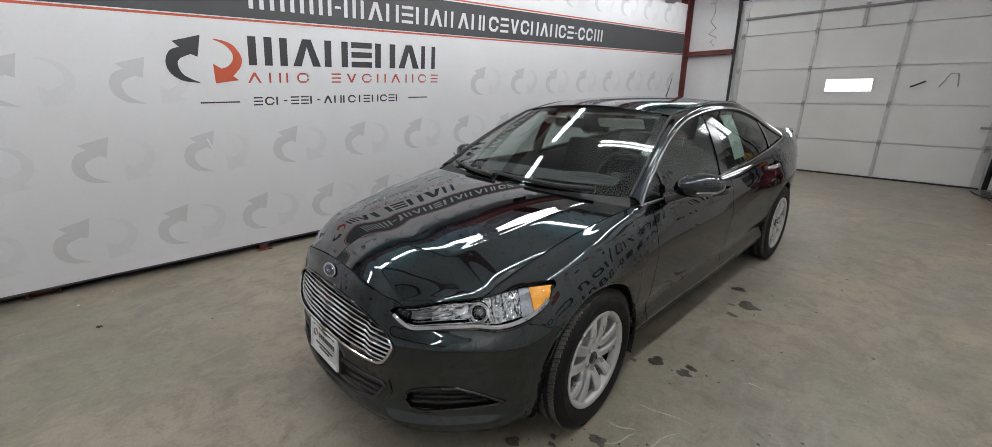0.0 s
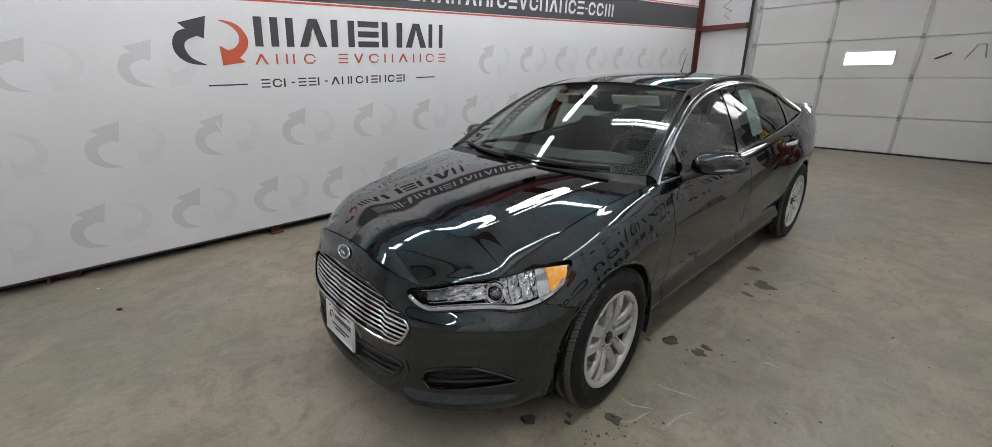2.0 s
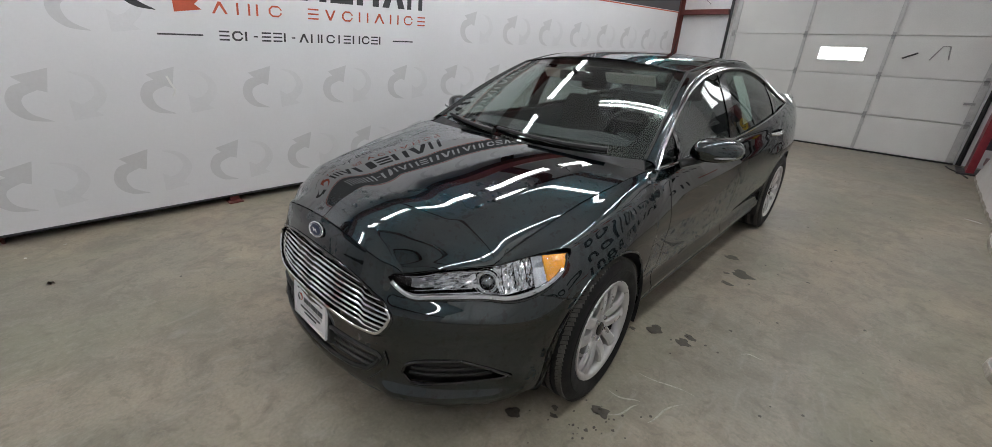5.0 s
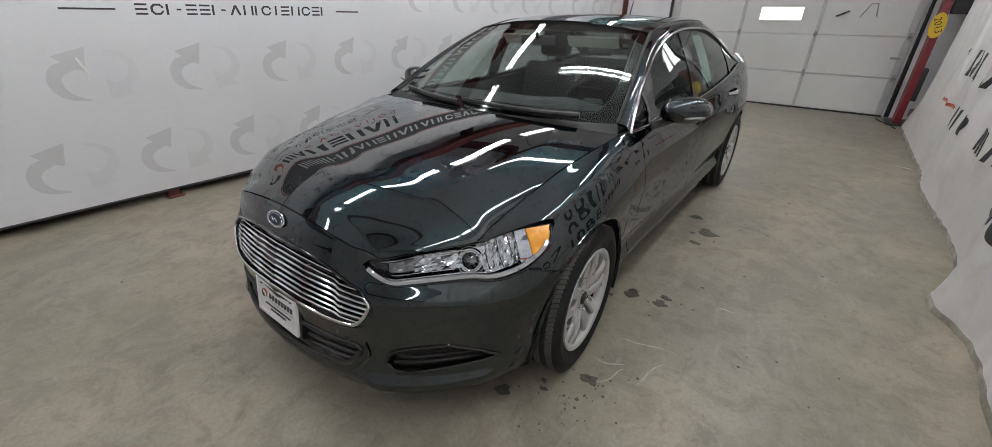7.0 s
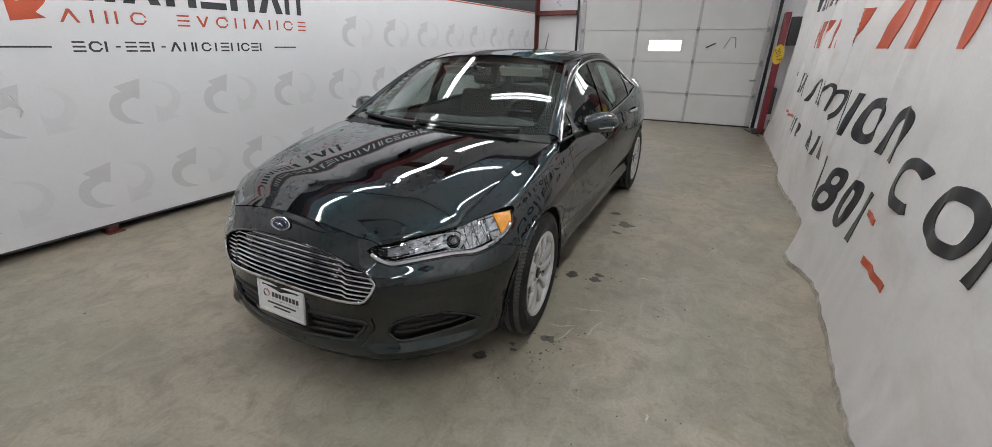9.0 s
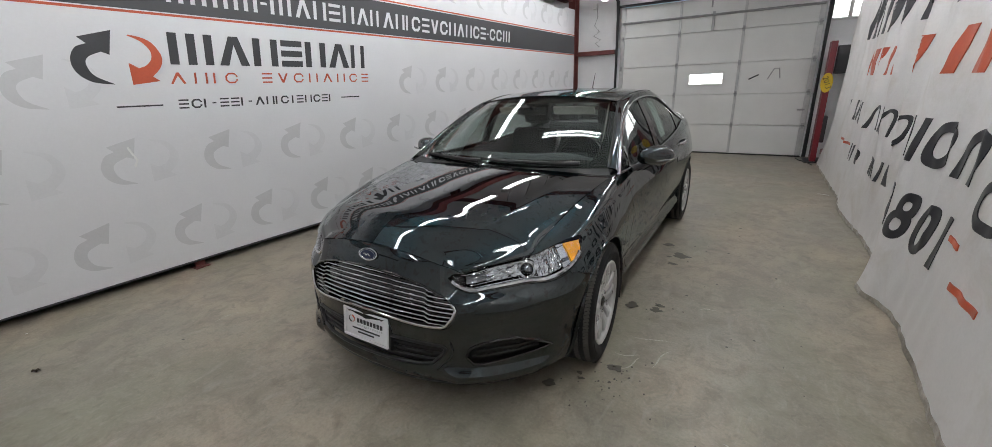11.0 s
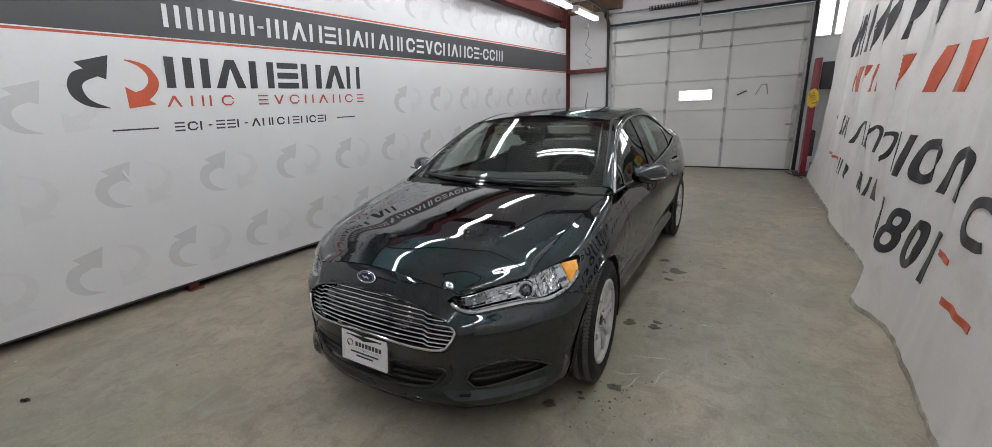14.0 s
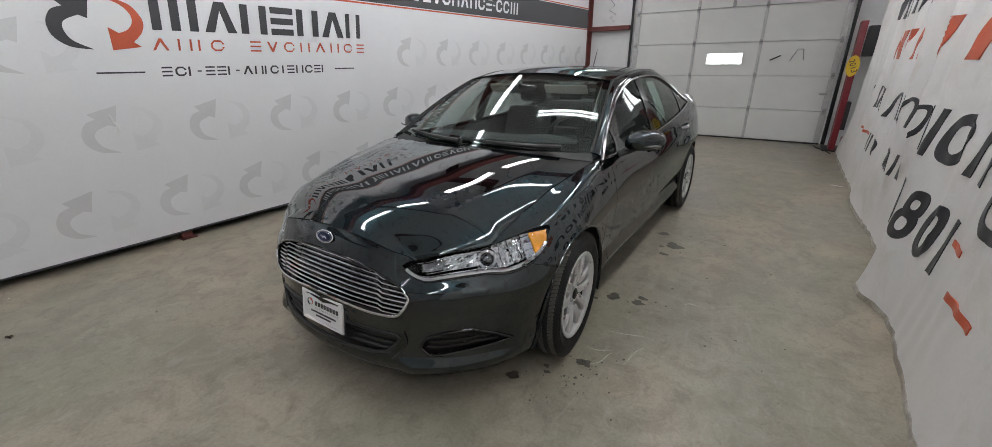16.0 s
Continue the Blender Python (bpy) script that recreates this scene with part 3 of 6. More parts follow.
def curtain_point(y, z, d=0.0):
    """A place on the curtain's inner face; it leans out at the hem and gathers in folds towards the top."""
    f = min(1.0, max(0.0, z / CTOP))
    low, high = FOLD(y), HANG(y)
    x = low * (1 - f) ** 1.5 + high * (1 - (1 - f) ** 1.5)
    x += f * (0.034 * math.sin(y * 6.1 + 0.6 * z) + 0.018 * math.sin(y * 10.7 + 1.3 + z) + 0.008 * math.sin(y * 23.0 + 2.0 * z))
    rise = min(1.0, max(0.0, (z - 0.10) / 0.9))
    for at, deep, wide in PLEATS:
        e = y - at - 0.05 * z
        x -= rise * deep * math.exp(-abs(e) / (wide if e > 0 else wide * 0.45))
    x += 0.0045 * math.sin(y * 37.0 + 5.0 * math.sin(z * 2.1)) * math.sin(z * 3.3 + y * 2.0)
    x += 0.012 * noise.noise(Vector((y * 2.3 + z * 0.9, z * 1.1 - y * 0.5, 3.0))) + 0.006 * noise.noise(Vector((y * 6.0 - z * 4.0, z * 3.0, 9.0)))
    x += 0.003 * math.exp(-z / 0.10) * math.sin(y * 11.0 + 2.0 * math.sin(y * 3.1))
    x += 0.014 * math.sin(y * 7.3 + 1.1 + 0.4 * z) * min(1.0, z / 0.35) * min(1.0, max(0.0, (3.4 - y) / 1.0))
    flare = 1.2 * max(0.0, (y - 5.0) / (CY1 - 5.0)) ** 2 * math.exp(-z / 0.5)
    return Vector((x - d, y + flare, z + 0.012))


curtain = empty("banner_curtain", (2.4, 2, 0), "white vinyl banner hung as a creased curtain, hem on the floor", "curtain")
CO = Vector((2.4, 2, 0))
bm = bmesh.new()
cols, rows_ = 420, 48
vs = []
for i in range(cols + 1):
    y = CY0 + (CY1 - CY0) * i / cols
    vs.append([[bm.verts.new(curtain_point(y, CTOP * k / rows_, d) - CO) for k in range(rows_ + 1)] for d in (0.0, -0.004)])
for i in range(cols):
    for k in range(rows_):
        for s in (0, 1):
            bm.faces.new((vs[i][s][k], vs[i + 1][s][k], vs[i + 1][s][k + 1], vs[i][s][k + 1]))
    for k in (0, rows_):
        bm.faces.new((vs[i][0][k], vs[i][1][k], vs[i + 1][1][k], vs[i + 1][0][k]))
for i in (0, cols):
    for k in range(rows_):
        bm.faces.new((vs[i][0][k], vs[i][0][k + 1], vs[i][1][k + 1], vs[i][1][k]))
part("sheet", bm, CURTAIN, curtain, smooth=60)


def curtain_bar(y0, y1, z0, z1, material, slant=0.2, name="letter_bar"):
    """A printed bar that follows the folds; y0 > y1, as the writing runs towards the near end."""
    bm = bmesh.new()
    nu, nv = max(3, int(abs(y1 - y0) / 0.012)), 14
    grids = []
    for d in (0.005, 0.0005):
        grids.append([[bm.verts.new(curtain_point(y0 + (y1 - y0) * i / nu - slant * (z1 - z0) * k / nv, z0 + (z1 - z0) * k / nv, d) - CO) for k in range(nv + 1)] for i in range(nu + 1)])
    for i in range(nu):
        for k in range(nv):
            for g in grids:
                bm.faces.new((g[i][k], g[i + 1][k], g[i + 1][k + 1], g[i][k + 1]))
        for k in (0, nv):
            bm.faces.new((grids[0][i][k], grids[1][i][k], grids[1][i + 1][k], grids[0][i + 1][k]))
    for i in (0, nu):
        for k in range(nv):
            bm.faces.new((grids[0][i][k], grids[0][i][k + 1], grids[1][i][k + 1], grids[1][i][k]))
    part(name, bm, material, curtain, smooth=60)


def curtain_ring(y0, y1, z0, z1, k, material, a0=0.0, a1=360.0, slant=0.36):
    """A printed rounded ring, or a piece of one from angle a0 to a1, that follows the folds."""
    bm = bmesh.new()
    cy, cz, ry, rz = (y0 + y1) / 2, (z0 + z1) / 2, abs(y0 - y1) / 2, (z1 - z0) / 2
    n = max(8, int(48 * (a1 - a0) / 360))
    closed = a1 - a0 >= 360
    last = first = None
    for i in range(n if closed else n + 1):
        a = radians(a0 + (a1 - a0) * i / n)
        c, q = math.cos(a), math.sin(a)
        c, q = math.copysign(abs(c) ** 0.8, c), math.copysign(abs(q) ** 0.8, q)
        col = []
        for d in (0.005, 0.0005):
            for f in (0.0, 0.25, 0.5, 0.75, 1.0):
                up = cz + (rz - k * 0.85 * f) * q
                col.append(bm.verts.new(curtain_point(cy - (ry - k * f) * c - slant * (up - z0), up, d) - CO))
        order = [0, 1, 2, 3, 4, 9, 8, 7, 6, 5]
        col = [col[o] for o in order]
        if last:
            for e in range(10):
                bm.faces.new((last[e], col[e], col[(e + 1) % 10], last[(e + 1) % 10]))
        first, last = first or col, col
    if closed:
        for e in range(10):
            bm.faces.new((last[e], first[e], first[(e + 1) % 10], last[(e + 1) % 10]))
    else:
        bm.faces.new(first)
        bm.faces.new(last[::-1])
    part("letter_ring", bm, material, curtain, smooth=60)


# the writing that the folds leave in sight: for each mark its ends along y, its foot and head, and its plain shape
def curtain_mark(y0, y1, z0, z1, kind, material, k=0.055):
    if kind == "i":
        curtain_bar(y0, y1, z0, z1, material, 0.36)
    elif kind == "o":
        curtain_ring(y0, y1, z0, z1, k, material)
    elif kind == "c":
        curtain_ring(y0, y1, z0, z1, k, material, 50, 310)
    elif kind == "8":
        mid = z0 + (z1 - z0) * 0.54
        curtain_ring(y0, y1, z0, mid + k * 0.4, k, material)
        lean = 0.36 * (mid - z0)
        curtain_ring(y0 - lean - 0.02, y1 - lean + 0.02, mid - k * 0.4, z1, k, material)
    else:
        rise = (z1 - z0) * (0.55 if kind == "n" else 1.0)
        curtain_bar(y0, y0 - k, z0, z1 if kind == "b" else z0 + rise + (z1 - z0) * 0.12, material, 0.36)
        curtain_bar(y1 + k, y1, z0, z0 + rise, material, 0.36)
        if kind == "n":
            lean = 0.36 * (rise * 0.10)
            curtain_ring(y0 - lean, y1 - lean, z0 + rise * 0.10, z1, k, material, 0, 180)


for material, z0, z1, k, marks in (
        (INK, 1.84, 2.26, .085, ((5.7, 5.45, "b"), (5.3, 5.0, "n"), (4.85, 4.55, "b"), (4.35, 4.1, "i"), (3.9, 3.5, "n"), (3.4, 3.05, "o"), (2.6, 2.15, "b"), (1.95, 1.5, "n"), (1.2, .8, "i"))),
        (INK_RED, 1.45, 1.70, .045, ((5.30, 5.1, "n"), (4.95, 4.8, "i"), (4.62, 4.42, "b"), (4.2, 4.0, "n"), (3.52, 3.30, "b"), (3.20, 3.06, "i"), (2.49, 2.38, "i"), (2.20, 2.06, "i"), (1.58, 1.42, "i"), (1.20, 1.06, "i"), (.75, .4, "b"))),
        (INK, 0.95, 1.18, .035, ((5.72, 5.52, "b"), (5.45, 5.25, "b"), (5.2, 5.0, "b"), (4.70, 4.66, "i"), (4.50, 4.25, "n"), (4.15, 3.95, "i"), (3.86, 3.66, "n"), (3.56, 3.36, "b"), (3.28, 3.20, "i"), (3.14, 2.98, "o"))),
        (INK, 0.93, 1.20, .07, ((2.80, 2.50, "b"), (2.42, 2.12, "o"), (2.02, 1.74, "n"))),
        (INK, 0.80, 1.04, .06, ((1.58, 1.20, "c"), (1.13, .76, "o"), (.70, .28, "n"))),
        (INK, 0.56, 0.74, .035, ((5.04, 4.84, "b"), (4.70, 4.50, "o"), (4.12, 3.96, "n"), (3.88, 3.70, "b"), (3.62, 3.50, "i"), (3.40, 3.24, "o"), (3.16, 3.12, "i"))),
        (INK, 0.44, 0.76, .065, ((2.92, 2.64, "8"), (2.56, 2.32, "8"), (2.26, 2.04, "o"), (1.94, 1.88, "i")))):
    for y0, y1, kind in marks:
        curtain_mark(y0, y1, z0, z1, kind, material, k)
curtain_bar(1.73, 1.56, 0.66, 0.69, INK_RED, 0.0, "dash")
curtain_bar(1.46, 1.15, 0.505, 0.54, INK_RED, 0.0, "dash")
curtain_bar(6.0, 5.4, 0.66, 0.69, INK_RED, 0.0, "dash")
HEM = surface("soiled_hem_vinyl", (0.30, 0.27, 0.225), rough=0.6, var=0.35, scale=6, second=(0.50, 0.47, 0.42), second_scale=5, second_at=(0.45, 0.65))
curtain_bar(CY1 - 0.01, CY0 + 0.01, 0.0, 0.035, HEM, 0.0, "hem")
bm = tube(bmesh.new(), [(2.46, CY0, CTOP + 0.03), (2.46, CY1, CTOP + 0.03)], 0.02, 8)
tagged(mesh_object("curtain_rod", bm, GALV, smooth=40), "galvanised steel rod that carries the curtain", "rod")


# ---------------------------------------------------------------- the workshop beyond the curtain
def lift_post(x, y):
    lift = empty("lift_post", (x, y, 0), "red two-post vehicle lift column beside the overhead door", "vehicle lift")
    bm = boxed((-0.05, -0.14, 0.02), (-0.03, 0.14, 2.02), 0.004)
    box(bm, (-0.05, -0.16, 0.02), (0.035, -0.135, 2.02), 0.004)
    box(bm, (-0.05, 0.135, 0.02), (0.035, 0.16, 2.02), 0.004)
    part("column", bm, LIFT_RED, lift)
    part("base_plate", boxed((-0.14, -0.24, 0), (0.24, 0.24, 0.02), 0.004), BLACK_STEEL, lift)
    part("carriage", boxed((-0.02, -0.12, 0.35), (0.10, 0.12, 0.8), 0.01), BLACK_STEEL, lift)
    part("arm", boxed((0.1, -0.9, 0.12), (0.22, 0.1, 0.22), 0.012), LIFT_RED, lift)
    part("power_unit", boxed((0.06, -0.12, 1.5), (0.28, 0.06, 1.95), 0.02), BLACK_STEEL, lift)
    bm = bmesh.new()
    ring = [(0.105 * math.cos(k * math.tau / 28) * 0.8, 0.16 * math.sin(k * math.tau / 28)) for k in range(28)]
    st = plate(ring, lambda a, b, e: Vector((-0.02 + a, -0.162 - e, 1.36 + b)), 0.002)
    sticker = part("sticker", st, YELLOW, lift, "yellow oval sticker")
    fc = bpy.data.curves.new("year", "FONT")
    fc.body, fc.size, fc.extrude, fc.align_x, fc.align_y = "2013", 0.105, 0.0012, "CENTER", "CENTER"
    text = new("year_text", fc)
    text.parent = sticker
    text.matrix_basis = pose(-0.02, -0.1662, 1.36, 90, 70, 0)
    fc.materials.append(BLACK_STEEL)


lift_post(2.36, 8.40)


def shelf_unit(x, y):
    unit = empty("storage_rack", (x, y, 0), "steel storage rack crowded with dark workshop parts", "rack")
    for dx in (0, 1.2):
        for dy in (0, 0.45):
            part("post", boxed((dx - 0.02, dy - 0.02, 0), (dx + 0.02, dy + 0.02, 2.0), 0.003), BLACK_STEEL, unit)
    for z in (0.3, 0.85, 1.4, 1.95):
        part("shelf", boxed((-0.02, -0.02, z), (1.22, 0.47, z + 0.03), 0.004), GALV, unit)


shelf_unit(2.66, 8.32)
rng = random.Random(4)
for z in (0.33, 0.88, 1.43):
    x = 2.7
    while x < 3.7:
        w, h = rng.uniform(0.12, 0.26), rng.uniform(0.15, 0.36)
        bm = boxed((0, 0, 0), (w, 0.3, h), 0.015)
        box(bm, (0.01, 0.02, h), (w - 0.01, 0.28, h + 0.02), 0.006)
        ob = tagged(mesh_object("parts_box", bm, CLUTTER), "dark parts box standing on the storage rack", "box", "parts boxes")
        ob.location = (x, 8.36, z)
        x += w + 0.03


# ---------------------------------------------------------------- the car
PAINT = surface("dark_green_metallic_paint", (0.0085, 0.0178, 0.0220), rough=0.26, metal=1.0, var=0.12, scale=30, fine=900, coat=1.0, rough_var=0.03)
PAINT.node_tree.nodes["Principled BSDF"].inputs["Coat IOR"].default_value = 1.71
PAINT.node_tree.nodes["Principled BSDF"].inputs["Specular Tint"].default_value = (0.17, 0.30, 0.32, 1)
PAINT.node_tree.nodes["Principled BSDF"].inputs["Coat Roughness"].default_value = 0.004
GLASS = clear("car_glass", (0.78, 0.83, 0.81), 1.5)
GLASS_DARK = clear("tinted_glass", (0.72, 0.76, 0.74), 1.5)
LENS = clear("clear_lamp_lens", (0.96, 0.97, 0.98), 1.16)
AMBER = surface("amber_reflector", (0.95, 0.38, 0.02), rough=0.25, var=0.12, scale=40, coat=1.0)
CHROME = surface("chrome", (0.70, 0.71, 0.73), rough=0.08, metal=1.0, var=0.04, rough_var=0.03)
SATIN = surface("satin_reflector", (0.62, 0.63, 0.65), rough=0.22, metal=0.9, var=0.1, scale=30)
LAMP_BRIGHT = surface("lamp_reflector", (0.74, 0.75, 0.77), rough=0.14, metal=0.9, var=0.30, scale=60, fine=300)
LAMP_GREY = surface("lamp_inner_grey", (0.36, 0.37, 0.39), rough=0.22, metal=0.7, var=0.1, scale=30)
LIGHT_GUIDE = surface("pale_light_guide", (0.54, 0.55, 0.57), rough=0.07, metal=0.92, var=0.12, scale=25, coat=1.0)
BALL_GLASS = surface("projector_glass", (0.34, 0.35, 0.37), metal=0.8, rough=0.05, var=0.1, coat=1.0)
ALLOY = surface("silver_alloy", (0.56, 0.56, 0.565), rough=0.32, metal=0.55, var=0.07, scale=10)
PLASTIC = surface("black_plastic", (0.007, 0.007, 0.0075), rough=0.45, var=0.2, scale=20, bump=0.05, bump_scale=300)
GLOSS_BLACK = surface("gloss_black", (0.004, 0.004, 0.0045), rough=0.1, var=0.1, coat=0.5)
TYRE = surface("tyre_rubber", (0.009, 0.009, 0.0095), rough=0.62, spec=0.25, var=0.2, scale=16, fine=120, bump=0.06, bump_scale=200)
DASH = surface("dark_dashboard", (0.045, 0.051, 0.053), rough=0.6, var=0.15, scale=20, bump=0.05, bump_scale=400)
# paler than the sidewall: bounce light from the floor put into the tread's colour
TREAD = surface("bounce_lit_tread", (0.080, 0.076, 0.068), rough=0.8, var=0.3, scale=20)
SEAT = surface("charcoal_seat_cloth", (0.028, 0.028, 0.03), rough=0.85, var=0.2, scale=30, bump=0.1, bump_scale=500)
LINER = surface("grey_headliner", (0.26, 0.25, 0.23), rough=0.9, var=0.05)
VISOR = surface("beige_visor", (0.58, 0.56, 0.50), rough=0.8, var=0.05)
BLUE = surface("blue_enamel", (0.010, 0.018, 0.055), rough=0.30, var=0.05, spec=0.3)
PLATE_WHITE = surface("white_plate", (0.78, 0.78, 0.80), rough=0.35, var=0.03)
PAPER = surface("pale_green_paper", (0.62, 0.80, 0.74), rough=0.7, var=0.05)
TAIL_RED = surface("red_lamp_lens", (0.35, 0.01, 0.015), rough=0.12, var=0.08, coat=1.0)
DISC = surface("brake_steel", (0.13, 0.125, 0.12), rough=0.4, metal=0.8, var=0.2, scale=30)

CAR_X = -0.012
car = empty("sedan_car", (CAR_X, 0, 0), "dark green metallic four-door sedan with chrome grille and alloy wheels", "car")
car.rotation_euler = (0, 0, radians(0.5))
curve = smooth_knots


def sheet(name, grids, material, parent, label="", thick=0.004, ref=None, smooth=32.0):
    """Curved panels from grids of places, given thickness inwards, as one mesh. A grid is (rows of places, keep) with keep(i, k) or None."""
    verts, faces = [], []
    for g, keep in grids:
        p = np.array(g, float)
        nu, nv = p.shape[:2]
        du, dv = np.gradient(p, axis=0), np.gradient(p, axis=1)
        n = np.cross(du, dv)
        ln = np.linalg.norm(n, axis=2, keepdims=True)
        bad = ln[..., 0] < 1e-10
        n = n / np.maximum(ln, 1e-10)
        mean = n[~bad].mean(axis=0)
        n[bad] = mean / max(1e-9, np.linalg.norm(mean))
        c = np.array(ref if ref is not None else (0.0, 2.4, 0.45))
        out = p - c
        if ref is None:
            out[..., 1] *= 0.35
        turn = 1.0 if (n * out).sum(axis=2).mean() > 0 else -1.0
        base = len(verts)
        verts += p.reshape(-1, 3).tolist()
        verts += (p - n * turn * thick).reshape(-1, 3).tolist()
        back = nu * nv
        edges = {}
        for i in range(nu - 1):
            for k in range(nv - 1):
                if keep and not keep(i, k):
                    continue
                q = [i * nv + k, (i + 1) * nv + k, (i + 1) * nv + k + 1, i * nv + k + 1]
                if turn < 0:
                    q = q[::-1]
                faces.append([base + a for a in q])
                faces.append([base + back + a for a in q[::-1]])
                for a, b in zip(q, q[1:] + q[:1]):
                    if (b, a) in edges:
                        del edges[(b, a)]
                    else:
                        edges[(a, b)] = 1
        for a, b in edges:
            faces.append([base + a, base + back + a, base + back + b, base + b])
    me = bpy.data.meshes.new(name)
    me.from_pydata(verts, [], faces)
    me.validate()
    me.materials.append(material)
    me.polygons.foreach_set("use_smooth", [True] * len(me.polygons))
    me.set_sharp_from_angle(angle=radians(smooth))
    ob = new(name, me)
    ob.parent = parent
    if material in (GLASS, GLASS_DARK, LENS):
        ob.visible_shadow = False
    if label:
        ob["label"] = label
    return ob


def resample(poly, n):
    p = np.array(poly, float)
    d = np.concatenate([[0], np.cumsum(np.linalg.norm(np.diff(p, axis=0), axis=1))])
    s = np.linspace(0, d[-1], n)
    return np.stack([np.interp(s, d, p[:, i]) for i in range(p.shape[1])], axis=1)


def spline(points, n=24):
    """A smooth line through points, as n places evenly apart."""
    p = np.array(points, float)
    d = np.concatenate([[0], np.cumsum(np.linalg.norm(np.diff(p, axis=0), axis=1))])
    f = curve([(a, *q) for a, q in zip(d, p)])
    return resample([f(t) for t in np.linspace(0, d[-1], n * 4)], n)


def mirrored(pts, s):
    return [Vector((p[0] * s, p[1], p[2])) for p in pts]


# ---- lines of the body, in the car's own metres: x to its left, y from nose to tail
HUB_F, HUB_R, HUB_Z, ARCH = 0.930, 3.80, 0.333, 0.372
top_line = curve([(0.435, .708, .757), (0.52, .706, .779), (0.60, .711, .801), (0.7, .720, .827), (0.9, .748, .884), (1.1, .778, .922), (1.3, .806, .949), (1.45, .828, .950), (2.0, .842, .952), (2.5, .846, .962), (3.0, .842, .985), (3.5, .824, 1.02), (3.9, .79, 1.05), (4.3, .745, 1.085), (4.7, .69, 1.075), (4.85, .66, 1.06)])
shoulder = curve([(0.435, .760, .738), (0.52, .788, .752), (0.7, .846, .790), (0.95, .866, .846), (1.3, .874, .868), (1.7, .884, .862), (2.5, .895, .868), (3.3, .895, .885), (3.9, .882, .915), (4.3, .842, .93), (4.7, .76, .93), (4.85, .70, .92)])
waist = curve([(0.435, .83), (0.52, .87), (0.6, .905), (0.7, .917), (0.95, .928), (1.2, .922), (1.5, .914), (2.4, .922), (3.2, .922), (3.8, .930), (4.1, .908), (4.4, .855), (4.7, .765), (4.85, .69)])


def section(y):
    """The body's side at y, from the hood's or windows' line down to the sill, as places (x, z)."""
    (xt, zt), (xs, zs), w = top_line(y), shoulder(y), waist(y)
    pts = [(xt, zt), (xt + (xs - xt) * 0.55, zt - (zt - zs) * 0.30), (xs, zs), (xs + 0.010, zs - 0.022), (xs + 0.66 * (w - xs), zs - 0.085), (w, zs - 0.155), (w - 0.008, min(0.60, zs - 0.225)), (w - 0.024, 0.46), (w - 0.042, 0.380), (w - 0.034, 0.343), (w - 0.024, 0.318), (w - 0.034, 0.284), (w - 0.08, 0.243)]
    return spline(pts, 70)


def under(y):
    """The lower edge of the side: the sill, or the edge of a wheel arch."""
    for c in (HUB_F, HUB_R):
        if abs(y - c) < ARCH:
            return max(0.247, HUB_Z + math.sqrt(ARCH ** 2 - (y - c) ** 2))
    return 0.247


def side_grid(y0, y1, s, n=24, step=0.022, high=None, low=None, top_x=None):
    ys = set(np.linspace(y0, y1, max(4, int((y1 - y0) / step))).tolist())
    for c in (HUB_F, HUB_R):
        for a in (c - ARCH, c + ARCH):
            for e in (-0.0006, 0.0006):
                if y0 < a + e < y1:
                    ys.add(a + e)
        for k in range(1, 8):
            for sg in (-1, 1):
                a = c + sg * ARCH * math.cos(math.pi / 2 * k / 26)
                if y0 < a < y1:
                    ys.add(a)
    rows = []
    for y in sorted(ys):
        p = section(y)
        lo = max(under(y), low(y) if low else 0)
        hi = high(y) if high else 9
        z = p[:, 1]
        keep = [q for q in p if lo < q[1] < hi]
        def cut(v):
            return [float(np.interp(-v, -z, p[:, 0])), v]
        line = ([cut(hi)] if hi < z[0] else []) + [list(q) for q in keep] + ([cut(lo)] if lo > z[-1] else [])
        if top_x:
            line = [q for q in p[:22].tolist() if q[0] < top_x(y)] or [p[0].tolist()]
            line.append([top_x(y), float(np.interp(top_x(y), p[:22, 0], p[:22, 1]))])
        if len(line) < 2:
            line = [line[0], [line[0][0], line[0][1] - 1e-4]]
        rows.append([(s * q[0], y, q[1]) for q in resample(line, n)])
    return rows, None


# ---- the nose: a plan line, drawn in by a profile that changes from the middle to the corners
plan = spline([(0, .045), (.20, .056), (.36, .085), (.46, .118), (.55, .163), (.64, .225), (.74, .320), (.82, .415), (.880, .52), (.908, .60), (.918, .70)], 120)
mid_in = curve([(.155, .075), (.175, .035), (.20, .012), (.24, .0), (.30, .014), (.40, .020), (.5, .016), (.6, .042), (.7, .075), (.75, .092), (.80, .128)])
end_in = curve([(.155, .110), (.175, .085), (.24, .055), (.35, .031), (.45, .014), (.55, .004), (.6, .004), (.66, .012), (.80, .06)])
plan_d = np.concatenate([[0], np.cumsum(np.linalg.norm(np.diff(plan, axis=0), axis=1))])
plan_t = np.gradient(plan, axis=0)
plan_t /= np.linalg.norm(plan_t, axis=1, keepdims=True)


def ease(v):
    v = min(1.0, max(0.0, v))
    return v * v * (3 - 2 * v)


